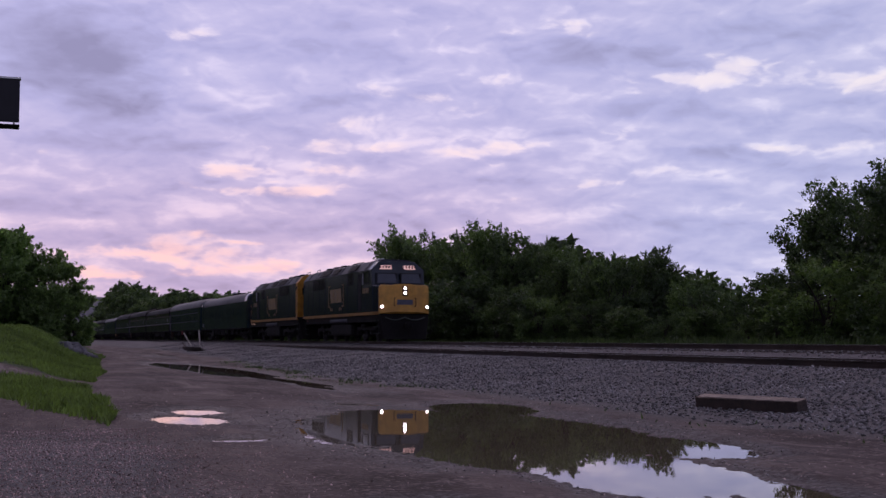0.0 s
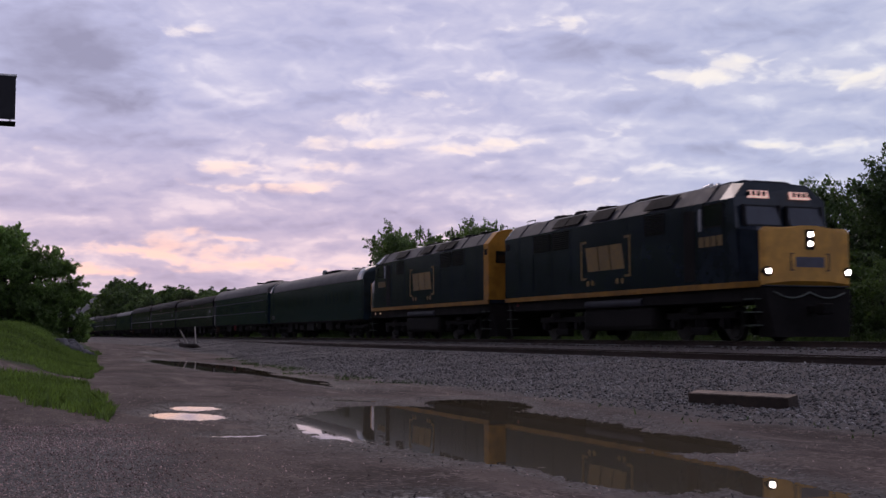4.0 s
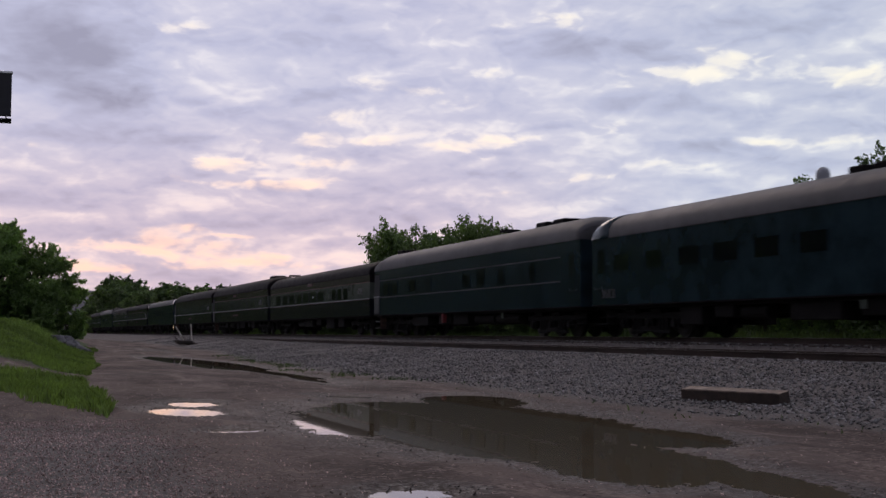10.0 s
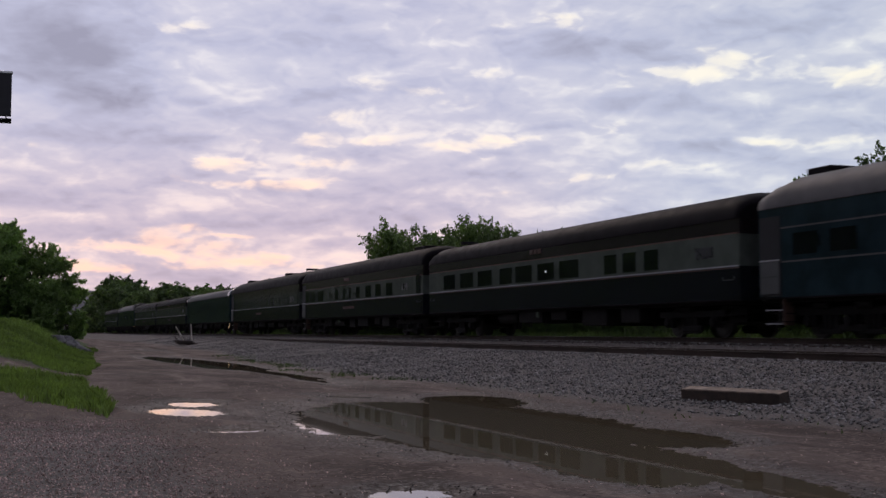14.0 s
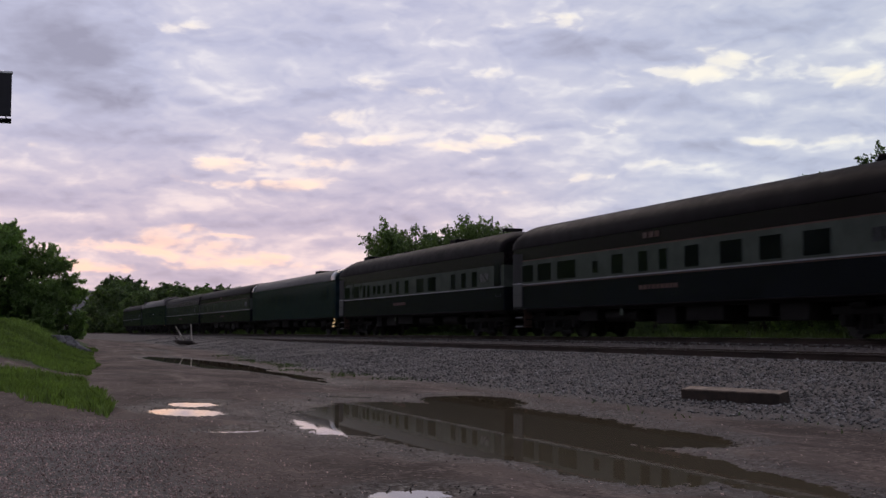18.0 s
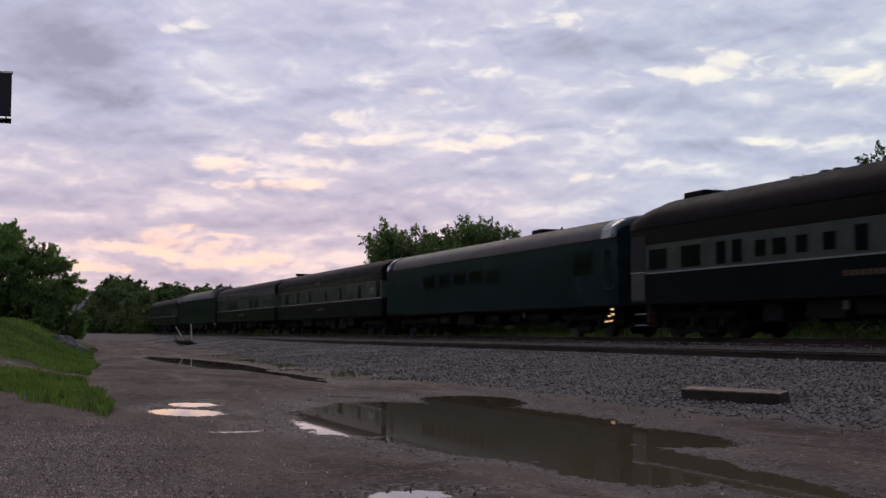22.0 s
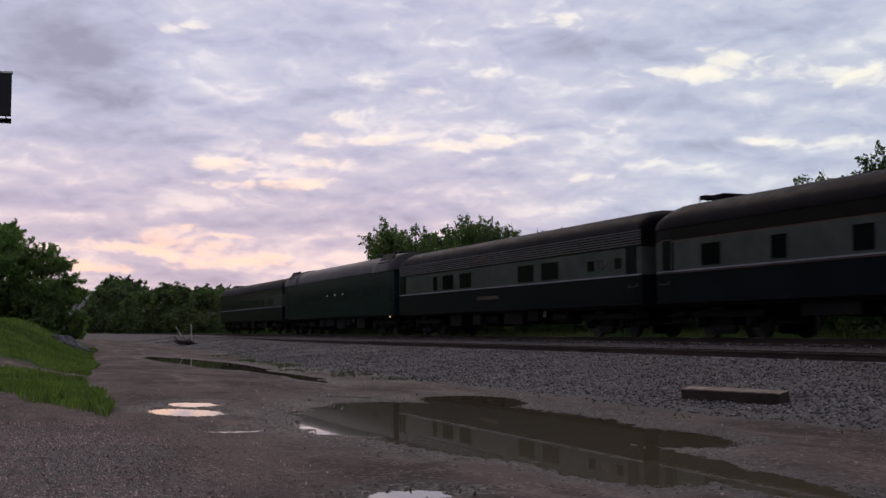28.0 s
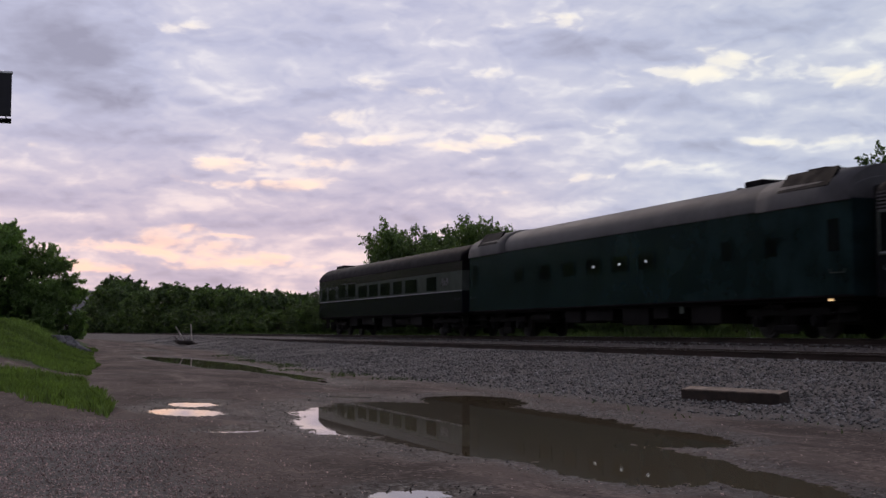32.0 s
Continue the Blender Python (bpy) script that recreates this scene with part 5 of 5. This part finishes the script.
def passenger_car(start, label, windows, lower, roof_mat, band=None, eave=3.34, top=4.17, wz=(2.10, 2.74), stripes=(), rounding=0.7, fittings=(), six=False,
                  emblem=None, name_bar=None, flutes=False, pins=False, belt=None, lamps=(), step_lamps=(), hoods=False, wide_panes=True, glazing=None, door=True, handles=True, seed=0, length=25.1, shift=0.0, gate=False, dark_ends=False):
    thing = empty("passenger_car")
    L, W = length, 1.52
    rng = random.Random(seed)
    windows = [(row[0] - shift, row[1] - shift, *row[2:]) for row in windows]
    # walls
    if band:
        bm = fresh()
        prism(bm, [(-W, 1.04), (W, 1.04), (W, 2.0), (-W, 2.0)], -L, 0)
        part("lower_wall", bm, lower, thing)
        bm = fresh()
        prism(bm, [(-W - 0.006, 2.0), (W + 0.006, 2.0), (W + 0.006, 2.9), (-W - 0.006, 2.9)], -L + 0.02, -0.02)
        part("window_band", bm, band, thing, "pale grey window band")
        bm = fresh()
        prism(bm, [(-W, 2.9), (W, 2.9), (W, eave), (-W, eave)], -L, 0)
        part("letterboard", bm, LETTER, thing)
        strip(thing, "belt_stripe", belt or STRIPE, -L + 0.05, -0.05, 1.985, 2.03, W + 0.014)
        if pins:
            strip(thing, "pinstripe", ORANGE, -L + 0.05, -0.05, 2.90, 2.945, W + 0.012, label="thin dull red pinstripe")
            strip(thing, "pinstripe", ORANGE, -L + 0.05, -0.05, 1.94, 1.965, W + 0.012)
    else:
        bm = fresh()
        prism(bm, [(-W, 1.04), (W, 1.04), (W, eave), (-W, eave)], -L, 0)
        part("side_wall", bm, lower, thing)
    if flutes:
        for s in (-1, 1):
            for k in range(6):
                bm = fresh()
                z = 2.98 + k * 0.085
                a, b = sorted((s * W, s * (W + 0.022)))
                box(bm, -L + 0.05, -0.05, a, b, z, z + 0.04)
                part("flute", bm, FLUTE, thing, "bright metal flute above the windows")
    for z, mat in stripes:
        strip(thing, "side_stripe", mat, -L + 0.3, -1.6, z - 0.022, z + 0.022, W + 0.012)
    strip(thing, "sill_strip", ROOF_DARK, -L, 0, 1.03, 1.075, W + 0.022, 0.03)
    # roof
    rise = top - eave
    bm = fresh()
    sections = []
    for d, f in ((0.0, 0.62), (rounding * 0.35, 0.84), (rounding, 1.0)):
        sections.append(roof_ring(-d, W + 0.02, eave, rise * f))
    for d, f in ((rounding, 1.0), (rounding * 0.35, 0.84), (0.0, 0.62)):
        sections.append(roof_ring(-L + d, W + 0.02, eave, rise * f))
    loft(bm, sections)
    for f in bm.faces:
        f.smooth = len(f.verts) == 4
    roof = part("roof", bm, roof_mat, thing)
    for x, kind, size in fittings:
        bm = fresh()
        if kind == "fan":
            rod(bm, (-x, 0, top - 0.06), (-x, 0, top + 0.10), size, 18, size * 0.85)
            part("roof_vent", bm, IRON, roof)
        elif kind == "box":
            box(bm, -x - size, -x + size, -0.45, 0.45, top - 0.08, top + 0.16, 0.05)
            part("roof_hatch", bm, ROOF_DARK, roof)
        elif kind == "rack":
            for y in (-0.35, 0.35):
                for d in (-size, size):
                    rod(bm, (-x + d * 0.8, y, top - 0.06), (-x + d * 0.6, y, top + 0.12), 0.018, 6)
            loft(bm, [[(-x - size * 0.75, y, top + 0.09 + z), (-x + size * 0.75, y, top + 0.09 + z), (-x + size * 0.62, y, top + 0.21 + z), (-x - size * 0.62, y, top + 0.21 + z)] for y, z in ((-0.38, 0.0), (0.38, 0.0))])
            rod(bm, (-x + size * 0.6, -0.3, top + 0.18), (-x + size * 1.5, -0.3, top + 0.06), 0.018, 6)
            part("roof_antenna", bm, IRON, roof)
        elif kind == "table":
            rod(bm, (-x, 0, top - 0.05), (-x, 0, top + 0.12), 0.06, 10)
            rod(bm, (-x, 0, top + 0.11), (-x, 0, top + 0.14), size, 18)
            part("roof_antenna", bm, IRON, roof)
        elif kind == "post":
            rod(bm, (-x, 0, top - 0.06), (-x, 0, top + 0.26), 0.05, 10)
            rod(bm, (-x, 0, top - 0.02), (-x, 0, top + 0.12), 0.16, 14, 0.10)
            bmesh.ops.create_icosphere(bm, subdivisions=2, radius=0.10, matrix=Matrix.Translation((-x, 0, top + 0.34)))
            part("roof_marker", bm, IRON, roof)
        elif kind == "dome":
            rod(bm, (-x, 0, top - 0.06), (-x, 0, top + 0.20), 0.19, 18)
            bmesh.ops.create_icosphere(bm, subdivisions=2, radius=0.19, matrix=Matrix.Translation((-x, 0, top + 0.20)))
            part("antenna_dome", bm, STRIPE, roof, "white antenna dome")
        else:
            box(bm, -x - 0.10, -x + 0.10, -0.07, 0.07, top - 0.05, top + 0.10, 0.02)
            part("roof_pipe", bm, IRON, roof)
    if dark_ends:
        for a, s in ((0.0, -1), (-L, 1)):
            bm = fresh()
            loft(bm, [roof_ring(a + s * d, W + 0.03, eave, rise * f + 0.012) for d, f in ((-0.01, 0.62), (rounding * 0.35, 0.84), (rounding, 1.0), (rounding + 0.75, 1.0))])
            for f in bm.faces:
                f.smooth = len(f.verts) == 4
            part("roof_end", bm, lower, roof, "roof end painted dark like the sides")
    if hoods:
        for a, s in ((0.0, -1), (-L, 1)):
            bm = fresh()
            loft(bm, [roof_ring(a + s * d, W + 0.05, eave - 0.03, (rise + 0.07) * f) for d, f in ((0.02, 0.93), (1.4, 1.0), (3.2, 1.02), (3.9, 0.98))])
            for f in bm.faces:
                f.smooth = len(f.verts) == 4
            hood = part("roof_hood", bm, ROOF_GREY, roof, "smooth raised hood at the roof end")
            for side in (-1, 1):
                bm = fresh()
                loft(bm, [[(a + s * d, side * y, z) for y, z in ((1.44, eave + 0.36), (1.50, eave + 0.40), (1.13, top - 0.03), (1.07, top - 0.07))] for d in (0.9, 3.0)])
                part("hood_recess", bm, ROOF_DARK, hood)
    # windows
    for i, row in enumerate(windows):
        a, b = row[0], row[1]
        z0, z1 = (row[2], row[3]) if len(row) > 2 else wz
        window_unit(thing, "window", -b, -a, z0, z1, W + (0.006 if band else 0.0), (band and BAND) or lower, glazing or GLASS, rim=0.045, lamp=i in lamps)
    # doors, handrails and steps at the ends
    for x, s in ((0.0, -1), (-L, 1)):
        if gate and s > 0:
            # open vestibule: black sheet for the doorway's shade, half-height gate, step well hanging below
            for side in (-1, 1):
                ya, yb = sorted((side * (W + 0.004), side * (W + 0.018)))
                bm = fresh()
                box(bm, x + 0.06, x + 0.98, ya, yb, 1.10, 3.22)
                opening = part("vestibule_opening", bm, RUBBER_AND_SHADE, thing, "black sheet standing for the shaded open vestibule doorway")
                ya, yb = sorted((side * (W + 0.019), side * (W + 0.045)))
                bm = fresh()
                box(bm, x + 0.10, x + 0.94, ya, yb, 1.16, 2.02, 0.01)
                part("half_gate", bm, GATE, opening, "dull grey half-height gate")
                bm = fresh()
                rod(bm, (x + 0.08, side * (W + 0.04), 2.05), (x + 0.96, side * (W + 0.04), 2.05), 0.022, 8)
                part("top_rail", bm, STRIPE, opening)
                ya, yb = sorted((side * 1.16, side * 1.50))
                bm = fresh()
                box(bm, x + 0.99, x + 1.03, ya, yb, 0.34, 1.03, 0.01)
                part("step_side", bm, STEP_RUST, thing, "rusty brown side of the step well")
                for z in (0.36, 0.72):
                    bm = fresh()
                    box(bm, x + 0.28, x + 0.96, *sorted((side * 1.51, side * 1.53)), z, z + 0.035)
                    part("step_edge", bm, STRIPE, thing, "pale worn step edge")
        elif door:
            for side in (-1, 1):
                bm = fresh()
                xa, xb = sorted((x + s * 0.32, x + s * 1.05))
                ya, yb = sorted((side * (W - 0.02), side * (W + 0.012)))
                box(bm, xa, xb, ya, yb, 1.10, 3.15)
                leaf = part("vestibule_door", bm, lower, thing)
                bm = fresh()
                ya, yb = sorted((side * (W + 0.010), side * (W + 0.020)))
                box(bm, xa + 0.14, xb - 0.14, ya, yb, 2.15, 2.95)
                part("door_glass", bm, GLASS, leaf)
        for side in (-1, 1):
            bm = fresh()
            xa, xb = sorted((x + s * 0.30, x + s * 1.05))
            for k in range(3):
                ya, yb = sorted((side * (1.14 + 0.02 * k), side * (1.50 - 0.10 * k)))
                box(bm, xa, xb, ya, yb, 0.42 + 0.22 * k, 0.445 + 0.22 * k)
            ya, yb = sorted((side * 1.10, side * 1.14))
            box(bm, xa, xb, ya, yb, 0.40, 1.04)
            part("step", bm, IRON, thing)
            if handles:
                bm = fresh()
                rod(bm, (x + s * 0.25, side * (W + 0.04), 1.62), (x + s * 0.80, side * (W + 0.04), 1.62), 0.014, 6)
                for q in (0.25, 0.80):
                    rod(bm, (x + s * q, side * (W + 0.04), 1.62), (x + s * q, side * (W + 0.04), 1.72), 0.014, 6)
                part("handrail", bm, BAND, thing)
        bm = fresh()
        xa, xb = sorted((x, x - s * 0.42))
        box(bm, xa, xb, -0.85, 0.85, 1.0, 3.75, 0.05)
        part("diaphragm", bm, RUBBER_AND_SHADE, thing, "black corridor connection")
        coupler(thing, x, -s)
    for x, z in step_lamps:
        bm = fresh()
        box(bm, -x - 0.07, -x + 0.07, -1.46, -1.42, z - 0.03, z + 0.03)
        part("step_lamp", bm, LAMP, thing, "glowing step lamp")
    # plain emblem and name bars
    if emblem:
        x = emblem
        z0, z1 = (2.28, 2.62) if band else (1.3, 1.6)
        for s in (-1, 1):
            bm = fresh()
            a, b = sorted((s * W, s * (W + 0.018)))
            for k in range(3):
                box(bm, -x - 0.48 + k * 0.33, -x - 0.20 + k * 0.33, a, b, z0, z1)
            part("emblem", bm, material("dark_grey_emblem", (0.014, 0.015, 0.019), 0.3), thing, "plain dark block emblem")
    if name_bar:
        bars(thing, "name_bar", ORANGE, -name_bar[1], -name_bar[0], 1.52, 1.66, 9, W + 0.01, label="faded orange lettering as a plain bar")
    if pins or flutes:
        bars(thing, "roof_figure", ORANGE, -14.1, -13.0, 3.14, 3.32, 3, W + 0.035, label="small orange figures as a plain bar")
    # below the floor
    bm = fresh()
    box(bm, -L + 0.3, -0.3, -0.45, 0.45, 0.72, 1.04)
    box(bm, -L + 0.1, -0.1, -1.38, 1.38, 0.94, 1.04)
    part("underframe", bm, IRON, thing)
    x = 6.0
    while x < 19.0:
        l = rng.uniform(0.9, 2.4)
        kind = rng.random()
        drop = rng.uniform(0.38, 0.60)
        for s in (-1, 1):
            bm = fresh()
            if kind < 0.65:
                box(bm, -x - l, -x, min(s * 0.5, s * 1.32), max(s * 0.5, s * 1.32), drop, 0.96, 0.03)
                part("equipment_box", bm, IRON, thing)
            else:
                rod(bm, (-x - l, s * 1.05, 0.72), (-x, s * 1.05, 0.72), 0.21, 14)
                part("air_tank", bm, IRON, thing)
        x += l + rng.uniform(0.2, 1.5)
    bm = fresh()
    x = rng.uniform(7, 17)
    box(bm, -x - 0.12, -x + 0.12, -1.40, -1.37, 0.72, 0.94)
    part("gauge_plate", bm, BAND, thing)
    offs = (-1.6, 0.0, 1.6) if six else (-1.28, 1.28)
    for xc in (-3.2, -L + 3.2):
        truck(thing, xc, offs, 0.457)
    VEHICLES.append((thing, start, False))
    return tagged(thing, label, "passenger car", "passenger cars of the train")


locomotive(64.3, False, True, "dark blue cowl locomotive with glowing headlights and yellow nose")
locomotive(101.35, True, False, "dark blue cowl locomotive coupled backwards, yellow flat end")


def consist():
    joints = (102.0, 128.1, 153.8, 180.4, 205.8, 231.8, 258.0, 284.3, 310.0, 336.1, 362.2)

    def at(k):
        return joints[k] + 0.45

    def size(k):
        """Each car's length, and how far it stands off the even spacing."""
        return {"length": joints[k + 1] - joints[k] - 0.9, "shift": joints[k] - 102.0 - 26.0 * k}

    passenger_car(at(0), "plain dark blue passenger car with grey roof and small square windows",
                  [(0.6 + a, 0.6 + b) for a, b in ((2.4, 3.2), (4.3, 5.1), (6.0, 6.9), (7.9, 8.8), (11.9, 13.0), (13.9, 15.0), (15.8, 17.0), (17.8, 18.9), (19.9, 20.9), (22.0, 23.0))],
                  BLUE, ROOF_GREY, top=4.22, wz=(2.18, 2.72), six=True, emblem=24.0, seed=1, **size(0), rounding=0.5, dark_ends=True,
                  fittings=((3.76, "post", 0), (5.25, "pipe", 0), (7.0, "table", 0.25), (9.2, "fan", 0.38), (10.4, "box", 0.3), (11.5, "box", 0.55), (12.7, "box", 0.32), (14.6, "dome", 0)))
    striped = passenger_car(at(1), "dark blue heavyweight passenger car with thin pale stripes, rounded roof",
                  [(4.0, 4.5), (7.0, 7.6), (9.1, 9.9), (10.7, 11.6), (15.8, 16.4), (18.1, 19.0), (20.9, 21.9), (22.4, 23.4)],
                  BLUE, ROOF_GREY, eave=3.45, top=4.38, wz=(2.15, 2.72), stripes=((2.0, ROOF_GREY), (2.89, ROOF_GREY)), six=True, seed=2, **size(1), gate=True, rounding=1.1,
                  fittings=((9.8, "rack", 0.3), (4.0, "box", 0.5), (5.6, "box", 0.5), (15.5, "pipe", 0), (16.4, "pipe", 0), (19.9, "pipe", 0), (23.6, "box", 0.5)))
    bm = fresh()
    box(bm, -14.15, -13.95, -1.56, -1.36, 0.58, 1.0, 0.04)
    part("red_tank", bm, RED, striped, "dull red tank under the floor")
    passenger_car(at(2), "dark blue passenger car with pale window band and dark roof",
                  [(4.2, 5.1), (5.6, 6.5), (6.9, 7.8), (9.7, 11.3), (11.7, 13.2), (13.7, 15.3), (15.6, 16.9), (17.7, 19.3), (19.8, 21.4), (22.0, 23.5)],
                  CAR_NAVY, ROOF_DARK, BAND, emblem=1.8, door=False, seed=3, **size(2), fittings=((24.3, "rack", 0.3),), pins=True, lamps=(4,))
    passenger_car(at(3), "dark blue passenger car with pale window band, narrow and wide windows",
                  [(5.2, 6.3), (7.2, 8.2), (9.0, 10.1), (11.2, 12.0), (13.0, 13.5), (14.2, 14.8), (15.8, 16.6), (17.6, 18.0, 2.2, 2.6), (19.3, 20.8), (21.3, 22.5), (22.9, 24.0)],
                  CAR_NAVY, ROOF_DARK, BAND, six=True, emblem=2.8, name_bar=(12.0, 14.4), pins=True, seed=4, **size(3), eave=3.44, top=4.40, gate=True,
                  fittings=((4.8, "pipe", 0), (3.1, "box", 0.35), (3.9, "box", 0.5)))
    passenger_car(at(4), "dark blue passenger car with pale band and bright belt line",
                  [(2.7, 3.3), (4.0, 4.6), (5.3, 5.9), (7.9, 9.0), (9.6, 10.7), (11.9, 12.5), (13.4, 13.9), (14.6, 15.1, 2.2, 2.65), (15.7, 16.2, 2.2, 2.65), (16.6, 17.2, 2.2, 2.65), (17.5, 18.0, 2.2, 2.65), (18.6, 19.1), (19.4, 19.9), (20.7, 21.8), (22.6, 23.7)],
                  CAR_NAVY, ROOF_DARK, BAND, emblem=2.1, belt=STRIPE, six=True, seed=5, **size(4), eave=3.44, top=4.40, gate=True, name_bar=(12.6, 14.6), rounding=1.5,
                  fittings=((2.6, "rack", 0.3), (8.7, "box", 0.45), (16.6, "fan", 0.16), (17.1, "fan", 0.16), (18.5, "pipe", 0), (23.0, "box", 0.6)))
    passenger_car(at(5), "plain dark teal passenger car with lit entrance steps",
                  [(1.7, 3.0, 2.15, 2.95), (9.9, 11.2), (11.8, 13.2), (13.8, 15.1), (15.8, 17.0), (17.9, 19.3)],
                  BLUE, ROOF_GREY, top=4.12, wz=(2.2, 2.78), seed=6, **size(5), rounding=0.35, dark_ends=True, fittings=((8.75, "box", 0.5),),
                  step_lamps=((0.55, 0.93), (0.50, 0.76), (0.75, 0.70), (0.95, 0.52), (0.65, 0.54)))
    passenger_car(at(6), "dark blue passenger car with pale band and few small windows",
                  [(3.8, 4.5), (7.8, 8.5), (11.3, 11.9), (15.3, 16.1), (18.7, 19.4), (21.8, 22.8), (24.5, 25.0, 2.0, 2.95)],
                  CAR_NAVY, ROOF_DARK, BAND, emblem=1.8, seed=7, **size(6), pins=True, name_bar=(12.0, 14.0), fittings=((24.5, "rack", 0.3), (23.6, "box", 0.35)))
    passenger_car(at(7), "dark blue passenger car with fluted metal strip and pale band",
                  [(1.6, 2.1, 2.25, 2.6), (3.5, 4.1, 2.25, 2.6), (6.4, 7.9), (8.6, 10.1), (15.1, 16.5), (17.3, 18.7), (19.4, 20.0), (24.6, 25.0, 2.0, 2.95)],
                  CAR_NAVY, ROOF_DARK, BAND, emblem=2.8, flutes=True, name_bar=(11.8, 14.2), seed=8, **size(7), belt=STRIPE)
    passenger_car(at(8), "plain dark green passenger car with hooded roof ends",
                  [(3.0, 3.5), (5.1, 5.6), (9.4, 10.4), (11.1, 12.2), (13.0, 14.0), (15.0, 16.0), (17.0, 18.0), (19.5, 20.3)],
                  GREEN, ROOF_GREY, top=4.36, eave=3.42, wz=(2.15, 2.65), seed=9, **size(8), hoods=True, lamps=(2, 3, 4), rounding=0.6,
                  fittings=((5.6, "box", 0.45), (6.9, "pipe", 0), (2.7, "box", 0.4)), step_lamps=((0.95, 0.96),))
    passenger_car(at(9), "last passenger car of the train, dark blue with pale window band",
                  [(3.4, 4.8), (6.2, 8.0), (8.5, 10.0), (10.5, 12.2), (12.7, 14.3), (14.7, 16.4), (17.0, 18.6, 2.2, 2.95), (19.1, 20.7, 2.2, 2.95), (21.3, 22.9), (23.3, 24.6)],
                  CAR_NAVY, ROOF_DARK, BAND, emblem=2.2, door=False, seed=10, **size(9), pins=False, fittings=((24.2, "box", 0.8),))


consist()


def motions():
    for thing, start, turned in VEHICLES:
        walk(thing, [(t, pose(s - start, FAR_Y, FAR_Z, 0, 0, 180 if turned else 0)) for t, s in TRAVEL])
    marks = [k / 15 for k in range(481)]
    gone = np.interp(marks, [t for t, _ in TRAVEL], [s for _, s in TRAVEL])
    for wheels, x, r, way_ in AXLES:
        walk(wheels, [(t, pose(x, 0, r, 0, way_ * math.degrees(d / r) % 360, 0)) for t, d in zip(marks, gone)])


motions()
